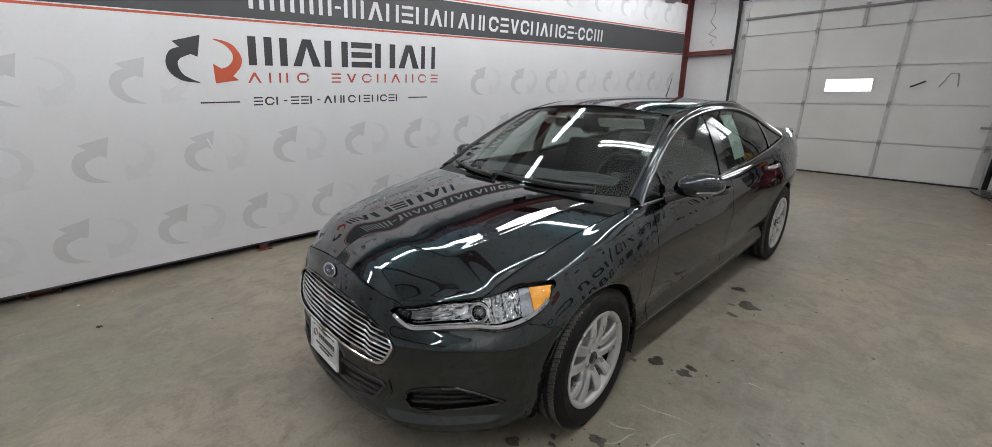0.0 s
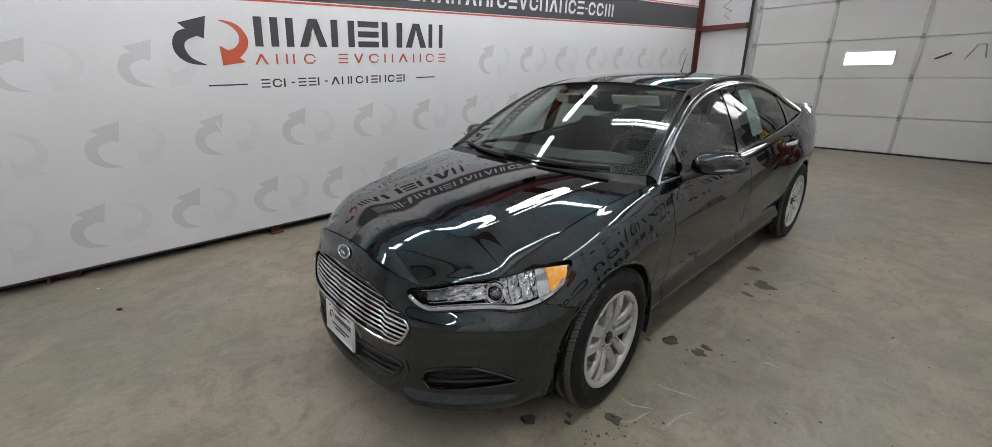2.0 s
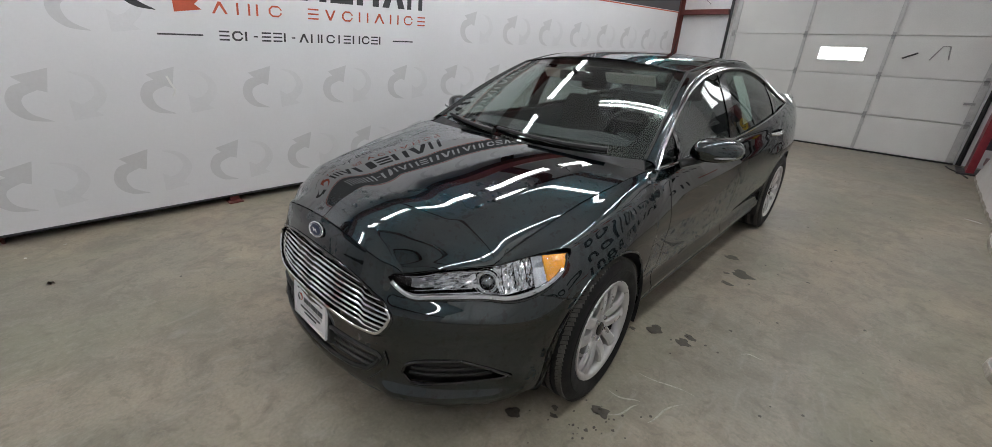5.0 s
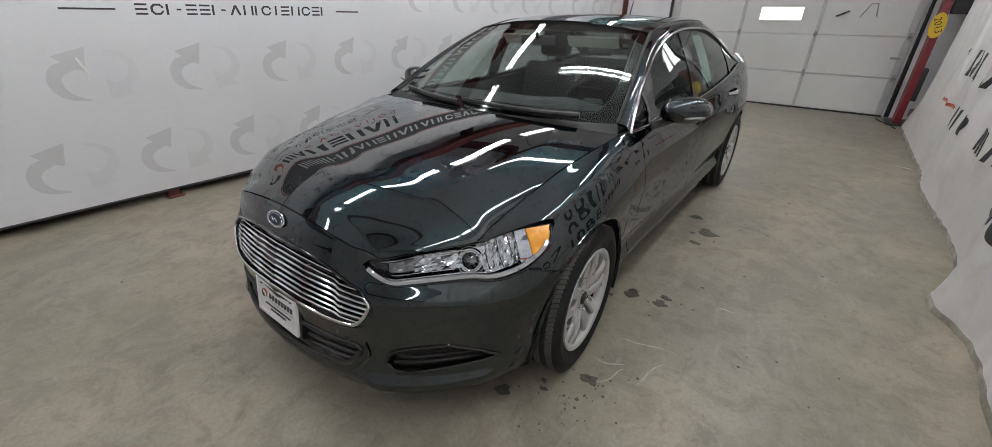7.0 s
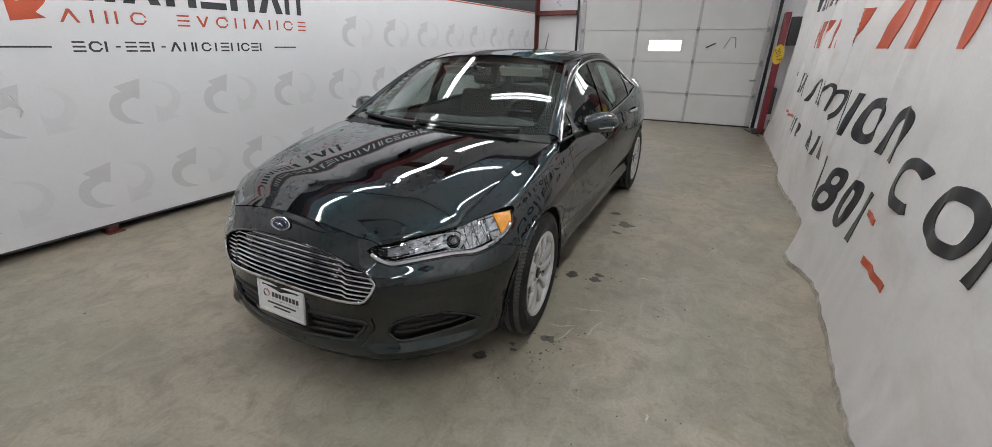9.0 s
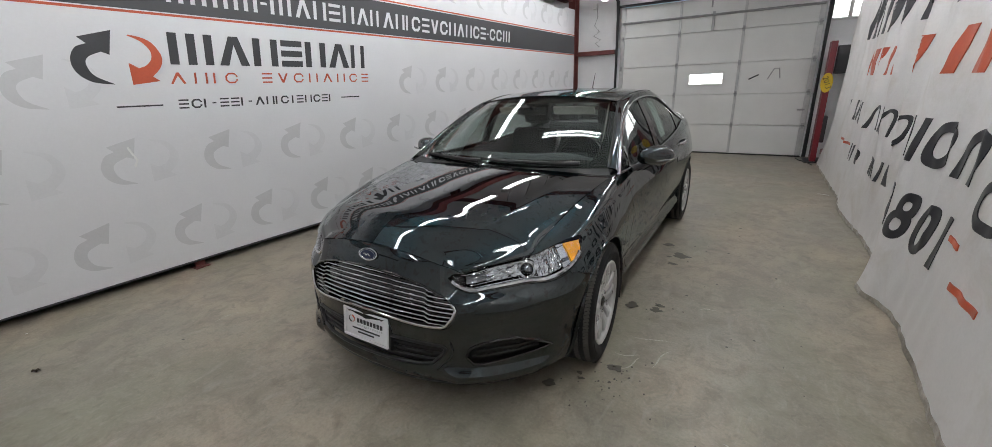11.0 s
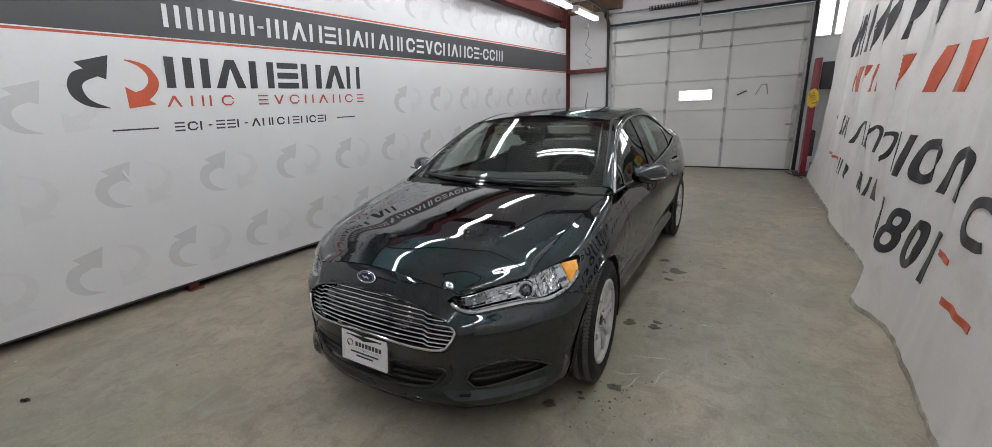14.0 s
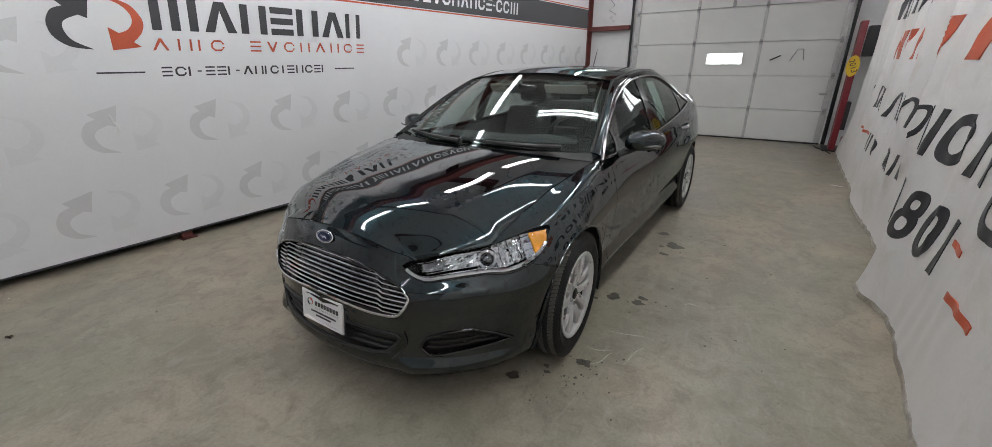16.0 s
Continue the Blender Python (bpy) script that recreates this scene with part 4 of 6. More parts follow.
def nose(x, z, out=0.0):
    """A place on the nose at the plan's x, with z, moved outwards by out."""
    s = 1 if x >= 0 else -1
    x = abs(x)
    d = float(np.interp(x, plan[:, 0], plan_d))
    y = float(np.interp(d, plan_d, plan[:, 1]))
    t = (float(np.interp(d, plan_d, plan_t[:, 0])), float(np.interp(d, plan_d, plan_t[:, 1])))
    q = min(1.0, x / 0.918) ** 3
    inset = mid_in(z) * (1 - q) + end_in(z) * q - out
    # the shelf under the lamp, and the ledge under the fog-lamp pocket
    w = ease((x - 0.40) / 0.10) * ease((0.92 - x) / 0.14)
    inset += w * 0.030 * ease((z - 0.570) / 0.075)
    inset -= w * 0.022 * (1 - ease((z - 0.225) / 0.05)) * ease((z - 0.165) / 0.03)
    return Vector((s * (x - t[1] * inset), y + t[0] * inset, z))


# ---- hood: a flat dome between two creases, falling away to the lamps and fenders
hood_line = curve([(0, .793), (.18, .784), (.35, .761), (.41, .748), (.447, .735), (.473, .725), (.512, .705)])
hood_mid = curve([(0.155, .790), (0.215, .831), (0.33, .877), (0.513, .917), (0.8, .957), (1.2, .993), (1.35, 1.000)])
hood_rear = curve([(0, 1.185), (.5, 1.21), (.8, 1.268), (1.0, 1.335)])
crease = curve([(.1, .36), (.22, .40), (.30, .455), (.40, .505), (.50, .535), (.77, .580), (1.1, .622), (1.32, .640)])
LAMP_IN = nose(.512, .705)
NOTCH = (.708, .435, .757)
hood_edge = curve([(LAMP_IN.y, LAMP_IN.x, LAMP_IN.z), (0.30, .575, .736), (0.37, .646, .749), (0.435, .706, .760), (0.52, .704, .781), (0.60, .709, .803), (0.7, .718, .829), (0.9, .745, .886), (1.1, .775, .924), (1.31, .803, .951), (1.36, .808, .955)])
front_xyz = np.array([tuple(nose(x, hood_line(x))) for x in np.linspace(0, .512, 80)])


def hood_z(x, y):
    x = abs(x)
    e, ez = hood_edge(max(y, LAMP_IN.y))
    r = min(crease(y), e - 0.05)
    crown = 0.012 + 0.026 * ease((y - 0.15) / 0.2) - 0.010 * ease((y - 0.8) / 0.5)
    zm = hood_mid(y)
    zr = max(zm - crown, ez + 0.004)
    inner = zm - crown * (x / r) ** 2 + 0.003 * math.exp(-((x - r) / 0.03) ** 2)
    t = (x - r) / (e - r)
    bow = 0.70 + 0.30 * ease((y - 0.5) / 0.6)
    if t < 0:
        outer = zr + (zr - ez) * bow * -t
    else:
        outer = zr + (ez - zr) * (1 - (1 - min(1.0, t)) ** bow)
    k = 0.0024
    low = min(inner, outer)
    creased = low - k * math.log(math.exp(-(inner - low) / k) + math.exp(-(outer - low) / k))
    w = ease((y - 0.27) / 0.30)
    return creased * w + (zm - (zm - ez) * min(1.0, x / e) ** 4.0) * (1 - w)


rows = []
for i in range(181):
    v = -1 + i / 90
    xf = abs(v) * LAMP_IN.x
    yf, zf = (float(np.interp(xf, front_xyz[:, 0], front_xyz[:, j])) for j in (1, 2))
    yr = hood_rear(abs(v))
    first = hood_z(xf, yf)
    line = []
    for k in range(91):
        u = (k / 90) ** 1.25
        y = yf + (yr - yf) * u
        x = v * hood_edge(max(y, LAMP_IN.y))[0]
        side = ease((abs(v) - 0.93) / 0.07)
        z = hood_z(x, y) + (zf - first) * (1 - side) * (1 - ease(u / 0.22)) + (zf - first) * side * (1 - ease(u / 0.02))
        line.append((x * 0.997, y, z))
    rows.append(line)
sheet("hood", [(rows, None)], PAINT, car, "creased dark green metallic hood panel", smooth=40.0)

# ---- front fenders, doors, quarter panels
hl_low = curve([(0.50, .655), (0.545, .672), (0.56, .678), (0.60, .695), (0.65, .728), (0.70, .772)])
hl_top_x = curve([(0.435, .712), (0.50, .742), (0.565, .775), (0.63, .808), (0.70, .847)])
seam = curve([(0.53, .664), (0.56, .656), (0.60, .642), (0.675, .612), (0.72, .58)])
DOOR_A, DOOR_B, DOOR_C = 1.46, 2.50, 3.56
for s in (1, -1):
    fender = sheet("fender", [side_grid(0.70, DOOR_A - 0.003, s), side_grid(0.445, 0.70, s, 14, 0.010, top_x=hl_top_x), side_grid(0.545, 0.70, s, 10, 0.010, high=hl_low, low=seam)], PAINT, car)
    fd = sheet("front_door", [side_grid(DOOR_A + 0.003, DOOR_B - 0.003, s)], PAINT, car)
    rd = sheet("rear_door", [side_grid(DOOR_B + 0.003, DOOR_C - 0.003, s)], PAINT, car)
    sheet("quarter_panel", [side_grid(DOOR_C + 0.003, 4.86, s)], PAINT, car)
    for door, y in ((fd, 2.33), (rd, 3.38)):
        z = shoulder(y)[1] + 0.015
        x = float(np.interp(-z, -section(y)[:, 1], section(y)[:, 0]))
        bm = tube(bmesh.new(), mirrored([(x - 0.004, y - 0.11, z - 0.004), (x + 0.022, y - 0.085, z), (x + 0.034, y - 0.03, z + 0.002), (x + 0.034, y + 0.04, z + 0.004), (x + 0.020, y + 0.09, z + 0.006), (x - 0.006, y + 0.105, z + 0.006)], s), [0.010, 0.013, 0.014, 0.014, 0.013, 0.010], 10, flat=1.2)
        part("door_handle", bm, CHROME if door is rd else PAINT, door, "bright chrome-topped handle")
    # arch lips and wheel wells
    for c in (HUB_F, HUB_R):
        pts = []
        for k in range(33):
            a = math.pi * (k / 32)
            y, z = c + ARCH * math.cos(a), HUB_Z + ARCH * math.sin(a)
            p = section(max(0.56, y))
            pts.append((s * (float(np.interp(-z, -p[:, 1], p[:, 0])) - 0.004), y, z))
        part("arch_lip", tube(bmesh.new(), pts, 0.007, 8), PAINT, car)
        bm = bmesh.new()
        inner = []
        for k in range(33):
            a = math.pi * (-0.12 + 1.24 * k / 32)
            y, z = c + (ARCH + 0.004) * math.cos(a), HUB_Z + (ARCH + 0.004) * math.sin(a)
            inner.append([bm.verts.new((s * x, y, max(0.15, z))) for x in ((0.835, 0.82, 0.70, 0.55) if c == HUB_F and y < c - 0.18 else (0.905, 0.86, 0.70, 0.55))] + [bm.verts.new((s * 0.55, c + 0.02 * math.cos(a), HUB_Z))])
        for r0, r1 in zip(inner, inner[1:]):
            for k in range(4):
                bm.faces.new((r0[k], r0[k + 1], r1[k + 1], r1[k]))
        part("wheel_well", bm, PLASTIC, car, "black wheel-arch liner")
    part("sill_trim", tube(bmesh.new(), mirrored([(waist(y) - 0.07, y, 0.250) for y in np.linspace(1.36, 3.40, 20)], s), 0.020, 8), PLASTIC, car)

# ---- front bumper
lamp_low = curve([(.455, .686), (.480, .656), (.517, .633), (.555, .622), (.62, .628), (.70, .637), (.80, .645), (.84, .654), (.868, .671), (.885, .661), (.90, .650), (.918, .613)])


def bump_top(x):
    """The upper edge of the bumper: the hood's front line, then the lower edge of the lamp."""
    if x < .512:
        return hood_line(x) - 0.004
    if x < .60:
        return .701 + (.634 - .701) * (x - .512) / .088
    return lamp_low(x) + (0.006 if x < .62 else 0.0)


GRILLE = [(0, .690), (.17, .683), (.24, .674), (.33, .656), (.39, .635), (.455, .604), (.492, .570), (.496, .556), (.482, .524), (.455, .488), (.435, .477), (.40, .474), (.32, .477), (.20, .488), (.06, .496), (0, .497)]
LOWER = [(0, .385), (.25, .385), (.425, .378), (.440, .365), (.425, .335), (.38, .289), (.30, .276), (.15, .270), (0, .269)]
FOG = [(.527, .324), (.543, .366), (.575, .385), (.62, .398), (.67, .405), (.713, .404), (.785, .366), (.835, .322), (.765, .310), (.66, .296), (.60, .286), (.555, .287)]
LAMP_HOLE = [(.455, .686), (.480, .656), (.517, .633), (.555, .622), (.602, .626), (.602, .76), (.514, .7035), (.49, .703), (.465, .694)]


def inside(poly, x, z):
    hit = False
    for (x0, z0), (x1, z1) in zip(poly, poly[1:] + poly[:1]):
        if (z0 > z) != (z1 > z) and x < (x1 - x0) * (z - z0) / (z1 - z0) + x0:
            hit = not hit
    return hit


def arch_front(z):
    back = -0.026 * ease((0.56 - z) / 0.22)
    return HUB_F - (ARCH if z < HUB_Z else math.sqrt(max(0.0, ARCH ** 2 - (z - HUB_Z) ** 2))) - back


def snapped(x, z, poly, reach):
    """A place close to an opening's outline is moved onto it."""
    a = np.array(poly)
    b = np.roll(a, -1, axis=0)
    p, d = np.array((x, z)), b - a
    t = np.clip(((p - a) * d).sum(axis=1) / np.maximum(1e-12, (d * d).sum(axis=1)), 0, 1)
    q = a + d * t[:, None]
    n = np.linalg.norm(q - p, axis=1)
    k = int(n.argmin())
    return (float(q[k][0]), float(q[k][1]), True) if n[k] < reach else (x, z, False)


NX, NZ = 380, 130
rows, holes = [], set()
xl = np.interp(np.linspace(0, plan_d[-1], NX // 2), plan_d, plan[:, 0])
xl = np.concatenate([-xl[:0:-1], xl])
full = lambda half: half + [(-x, z) for x, z in half[-2:0:-1]]
for i, x in enumerate(xl):
    ax, top = abs(x), bump_top(abs(x))
    line = []
    for k in range(NZ):
        z = 0.157 + (top - 0.157) * k / (NZ - 1)
        px, pz, at_edge = ax, z, False
        if .42 < z < .72 and ax < .52:
            px, pz, at_edge = snapped(ax, z, full(GRILLE), 0.0034)
        elif .25 < z < .40 and ax < .46:
            px, pz, at_edge = snapped(ax, z, full(LOWER), 0.0034)
        elif .27 < z < .42 and ax > .51:
            px, pz, at_edge = snapped(ax, z, FOG, 0.0034)
        if not at_edge and .44 < ax < .60 and z > .60:
            px, pz, at_edge = snapped(ax, z, LAMP_HOLE, 0.0034)
        p = nose(math.copysign(px, x), pz)
        p.y = min(p.y, arch_front(pz))
        line.append(tuple(p))
        if at_edge or inside(full(GRILLE), ax, z) or inside(full(LOWER), ax, z) or inside(FOG, ax, z) or inside(LAMP_HOLE, ax, z):
            holes.add((i, k))
    rows.append(line)
bumper = sheet("front_bumper", [(rows, lambda i, k: not ((i, k) in holes and (i + 1, k) in holes and (i, k + 1) in holes and (i + 1, k + 1) in holes))], PAINT, car, thick=0.006)


def outline(poly, closed_x=True, step=0.012):
    """The full outline in (x, z) of an opening whose half is given, evenly stepped."""
    pts = poly + [(-x, z) for x, z in poly[::-1]] if closed_x else poly
    pts = [p for i, p in enumerate(pts) if i == 0 or (abs(p[0] - pts[i - 1][0]) + abs(p[1] - pts[i - 1][1])) > 1e-6]
    loop = pts + pts[:1]
    length = sum(math.hypot(a[0] - b[0], a[1] - b[1]) for a, b in zip(loop, loop[1:]))
    return resample(loop, int(length / step))[:-1]


def recess(poly, depth, closed_x, sgn=1, n=44):
    """A dark tray behind an opening."""
    xs = [p[0] for p in poly]
    x0, x1 = (-max(xs), max(xs)) if closed_x else (min(xs), max(xs))
    z0, z1 = min(p[1] for p in poly), max(p[1] for p in poly)
    g = [[tuple(nose(sgn * (x0 - 0.012 + (x1 - x0 + 0.024) * i / n), z0 - 0.015 + (z1 - z0 + 0.03) * k / 12, -depth)) for k in range(13)] for i in range(n + 1)]
    return g, None


# upper grille: dark surround, a chrome rim below, nine thin bars with a step near their ends
grille = sheet("upper_grille", [recess(GRILLE, 0.050, True)], GLOSS_BLACK, bumper, "chrome-framed grille with thin horizontal bars", ref=(0, 1.0, .55))
part("grille_frame", tube(bmesh.new(), [nose(x, z, 0.001) for x, z in outline(GRILLE)], 0.0050, 8, closed=True, up=(0, -1, 0.01)), GLOSS_BLACK, grille)
rim_line = sorted([q for q in outline(GRILLE, step=0.006) if q[1] < 0.500 or (abs(q[0]) > 0.44 and q[1] < 0.585)], key=lambda q: math.atan2(q[0], 0.62 - q[1]))
part("lower_chrome", tube(bmesh.new(), [nose(x * 0.992, z + 0.001, 0.004) for x, z in rim_line], 0.0065, 8, up=(0, -1, 0.01), flat=0.75), CHROME, grille)
part("surround_line", tube(bmesh.new(), [nose(x * 1.012, z - 0.011, 0.001) for x, z in rim_line], 0.0030, 6, up=(0, -1, 0.01)), GLOSS_BLACK, grille)
for k in range(9):
    f = (k + 0.75) / 9.4
    z = 0.690 - f * (0.690 - 0.492)

    def bar_z(x, half):
        jog = -0.010 * ease((x - 0.345) / 0.022)
        return z - 0.022 * (x / 0.40) ** 2 * (1 - 0.55 * f) + jog

    half = max(x for x in np.linspace(0, 0.5, 251) if inside(full(GRILLE), x, bar_z(x, 0))) - 0.004
    pts = [nose(x, bar_z(abs(x), half), -0.012) for x in np.linspace(-half, half, 91)]
    part("grille_bar", tube(bmesh.new(), pts, 0.0042, 8, up=(0, -1, 0.01), flat=1.25), CHROME, grille)

# lower grille
lower = sheet("lower_grille", [recess(LOWER, 0.045, True)], PLASTIC, bumper, "black lower grille with slats", ref=(0, 1.0, .3))
part("grille_frame", tube(bmesh.new(), [nose(x, z, 0.0) for x, z in outline(LOWER)], 0.009, 8, closed=True, up=(0, -1, 0.01)), PLASTIC, lower)
for z in (0.355, 0.325, 0.295):
    half = max(x for x in np.linspace(0, 0.5, 251) if inside(LOWER, x, z))
    part("slat", tube(bmesh.new(), [nose(-half + 2 * half * i / 40, z, -0.015) for i in range(41)], 0.009, 6, up=(0, -1, 0.01)), PLASTIC, lower)
# bevelled lip under the nose
part("chin_spoiler", tube(bmesh.new(), [nose(x, 0.172, -0.010) for x in np.linspace(-0.80, 0.80, 70)], 0.019, 8, up=(0, -1, 0.01)), PLASTIC, bumper, "black plastic chin lip")
for s in (1, -1):
    pocket = sheet("fog_pocket", [recess(FOG, 0.035, False, s)], PLASTIC, bumper, "black fog-lamp insert", ref=(0, 1.2, .32))
    part("pocket_frame", tube(bmesh.new(), [nose(s * x, z, 0.0) for x, z in outline(FOG, False)], 0.007, 8, closed=True, up=(0, -1, 0.01)), GLOSS_BLACK, pocket)
    for z0, z1, xa, xb in ((0.378, 0.384, .585, .72), (0.350, 0.362, .56, .765), (0.322, 0.337, .55, .79)):
        part("fin", tube(bmesh.new(), [nose(s * x, z0 + (z1 - z0) * (x - xa) / (xb - xa), -0.008) for x in np.linspace(xa, xb, 24)], 0.008, 6, up=(0, -1, 0.01)), PLASTIC, pocket)
    # black line added to draw the body-coloured edge beside the lower grille
    part("drawn_edge", tube(bmesh.new(), [nose(s * x, z, 0.004) for x, z in spline([(.462, .40), (.470, .345), (.440, .300), (.40, .262)], 20)], 0.003, 6, up=(0, -1, 0.01)), PLASTIC, bumper)

# emblem
ring = [(0.060 * math.cos(k * math.tau / 40), 0.746 + 0.0245 * math.sin(k * math.tau / 40)) for k in range(40)]
bm = bmesh.new()
c = nose(0, 0.746, 0.009)
fan = [bm.verts.new(nose(x, z, 0.007)) for x, z in ring]
mid = bm.verts.new(c)
for k in range(40):
    bm.faces.new((mid, fan[k], fan[(k + 1) % 40]))
emblem = part("emblem", bm, BLUE, bumper, "blue enamel oval emblem")
part("emblem_ring", tube(bmesh.new(), [nose(x * 0.82, 0.746 + (z - 0.746) * 0.78, 0.0085) for x, z in ring], 0.0012, 6, closed=True, up=(0, -1, 0.01)), SATIN, emblem)
part("emblem_mark", tube(bmesh.new(), [nose(-0.028 + 0.056 * i / 16, 0.746 + 0.004 * math.sin(i * 0.75), 0.0095) for i in range(17)], 0.0026, 6, up=(0, -1, 0.01)), SATIN, emblem, "pale raised mark")
part("emblem_rim", tube(bmesh.new(), [nose(x, z, 0.006) for x, z in ring], 0.0036, 8, closed=True, up=(0, -1, 0.01)), SATIN, emblem)

# dealer plate
p0, p1 = Vector((0, 0.055, 0.315)), Vector((0, 0.078, 0.483))
tilt = math.degrees(math.atan2(p1.y - p0.y, p1.z - p0.z))
number_plate = part("front_plate", boxed((-0.155, -0.006, 0.0), (0.155, 0.006, 0.168), 0.005), PLATE_WHITE, bumper, "white dealer plate with dark print in a white frame")
number_plate.matrix_basis = pose(0.0, 0.054, 0.322, -tilt, 0, 0) @ Matrix.Diagonal((0.95, 1, 0.87, 1))


def plate_part(name, lo, hi, material, y0=-0.0085, y1=-0.0045, bevel=0.0):
    part(name, boxed((lo[0], y0, lo[1]), (hi[0], y1, hi[1]), bevel), material, number_plate)


for lo, hi in (((-.158, .158), (.158, .172)), ((-.158, -.004), (.158, .010)), ((-.158, .010), (-.146, .158)), ((.146, .010), (.158, .158))):
    plate_part("frame_rail", lo, hi, PLATE_WHITE, -0.012, 0.0, 0.003)
for k in range(8):
    plate_part("letter_bar", (-0.060 + 0.0235 * k, 0.092), (-0.060 + 0.0235 * k + 0.015, 0.117), INK)
for k in range(12):
    plate_part("letter_bar", (-0.058 + 0.0155 * k, 0.074), (-0.058 + 0.0155 * k + 0.007, 0.083), VINYL_GREY)
plate_part("letter_bar", (-0.095, 0.052), (0.10, 0.060), INK)
plate_part("letter_bar", (-0.055, 0.032), (0.06, 0.040), INK)
for a0, a1, m, in ((100, 260, INK), (-80, 80, INK_RED)):
    pts = [(-0.100 + 0.019 * math.cos(radians(a0 + (a1 - a0) * i / 12)), -0.0062, 0.105 + 0.019 * math.sin(radians(a0 + (a1 - a0) * i / 12))) for i in range(13)]
    part("logo_arrow", tube(bmesh.new(), pts, [0.0016 + 0.003 * i / 12 for i in range(13)], 6), m, number_plate)
for x in (-0.115, 0.115):
    plate_part("bolt", (x - 0.006, 0.148), (x + 0.006, 0.156), DISC, -0.012, -0.004, 0.002)
part("plate_bracket", boxed((-0.17, 0.0, -0.02), (0.17, 0.05, 0.18), 0.01), PLASTIC, number_plate)

# ---- headlamps
for s in (1, -1):
    tip = tuple(nose(.456, .686))
    top = spline([tip, tuple(nose(.485, .701)), tuple(nose(.514, .703)), (.573, .302, .734), (.643, .370, .746), NOTCH, (.772, .565, .773), (.843, .694, .772)], 60)
    low = spline([tip] + [tuple(nose(x, lamp_low(x))) for x in (.480, .517, .555, .62, .70, .77)] + [(.800, .440, .645), (.862, .545, .674), (.874, .630, .722), (.843, .694, .772)], 60)

    def lamp_point(u, v, deep=0.0):
        """On the lamp: u from its inner to its outer end, v from the lower to the upper edge, deep inwards."""
        i = u * 59
        a = np.array([np.interp(i, range(60), low[:, j]) for j in range(3)])
        b = np.array([np.interp(i, range(60), top[:, j]) for j in range(3)])
        p = a + (b - a) * v
        bulge = 0.010 * math.sin(math.pi * v) * math.sin(math.pi * min(1, u * 1.0)) ** 0.5
        n = np.array((0.55, -0.70, 0.45))
        n /= np.linalg.norm(n)
        edge = min(1.0, 5.0 * min(v, 1 - v) + 0.25) * min(1.0, 6 * min(u, 1 - u) + 0.15)
        p = p + n * (bulge - deep * edge)
        return (s * p[0], p[1], p[2])

    grid = [[lamp_point(i / 40, k / 14) for k in range(15)] for i in range(41)]
    lamp = sheet("headlight", [(grid, None)], LENS, car, "swept clear headlamp with chrome inside and amber corner", thick=0.003, ref=(s * .4, .8, .5))
    def liner(name, u0, u1, v0, v1, deep, material, nu=16, nv=10, relief=0.0, lean=0.0, label=""):
        g = [[lamp_point(u0 + (u1 - u0) * i / nu + lean * (k / nv - 0.5), v0 + (v1 - v0) * k / nv, deep + relief * ((i + k) % 2)) for k in range(nv + 1)] for i in range(nu + 1)]
        return sheet(name, [(g, None)], material, lamp, label, thick=0.003, ref=(s * .4, .8, .5))

    def facets(name, u0, u1, v0, v1, deep, material, nu, nv, relief, seed, label=""):
        """A reflector of many small tilted mirror facets."""
        rnd = random.Random(seed)
        g = [[lamp_point(u0 + (u1 - u0) * (i + rnd.uniform(-.2, .2)) / nu, v0 + (v1 - v0) * k / nv, deep + relief * rnd.uniform(-1, 1)) for k in range(nv + 1)] for i in range(nu + 1)]
        return sheet(name, [(g, None)], material, lamp, label, thick=0.003, ref=(s * .4, .8, .5), smooth=2.0)

    liner("dark_bezel", 0.04, 0.86, 0.0, 1.0, 0.058, GLOSS_BLACK)
    facets("reflector", 0.565, 0.77, 0.24, 0.97, 0.026, LAMP_BRIGHT, 16, 9, 0.0055, 7, "faceted bright reflector")
    for k in range(6):
        part("reflector_rib", tube(bmesh.new(), [lamp_point(0.59 + 0.031 * k + 0.020 * v * v, 0.27 + 0.64 * v, 0.017) for v in np.linspace(0, 1, 7)], 0.0013, 6), CHROME if k % 2 else GLOSS_BLACK, lamp)
    liner("pale_band", 0.755, 0.822, 0.16, 0.985, 0.012, LIGHT_GUIDE, 6, 8, 0.0, 0.05)
    liner("amber_reflector", 0.822, 0.975, 0.10, 0.985, 0.004, AMBER, 14, 10, 0.0012, 0.05, "amber corner reflector")
    facets("inner_reflector", 0.26, 0.47, 0.38, 0.90, 0.034, LAMP_BRIGHT, 9, 5, 0.006, 3)
    facets("inner_facet", 0.13, 0.27, 0.44, 0.80, 0.042, LAMP_GREY, 7, 3, 0.004, 5)
    for v, w in ((0.36, 0.0020), (0.50, 0.0014), (0.66, 0.0014), (0.80, 0.0016)):
        part("inner_blade", tube(bmesh.new(), [lamp_point(u, v, 0.026) for u in np.linspace(0.12 + 0.1 * v, 0.44, 16)], w, 6), CHROME, lamp)
    part("light_bar", tube(bmesh.new(), [lamp_point(u, 0.12, 0.006) for u in np.linspace(0.03, 0.90, 48)], [0.0095 + 0.002 * math.sin(math.pi * min(1.0, i / 40)) for i in range(48)], 8), LIGHT_GUIDE, lamp, "pale light strip along the lower edge")
    part("light_bar_edge", tube(bmesh.new(), [lamp_point(u, 0.235, 0.012) for u in np.linspace(0.06, 0.62, 40)], 0.0022, 6), CHROME, lamp)
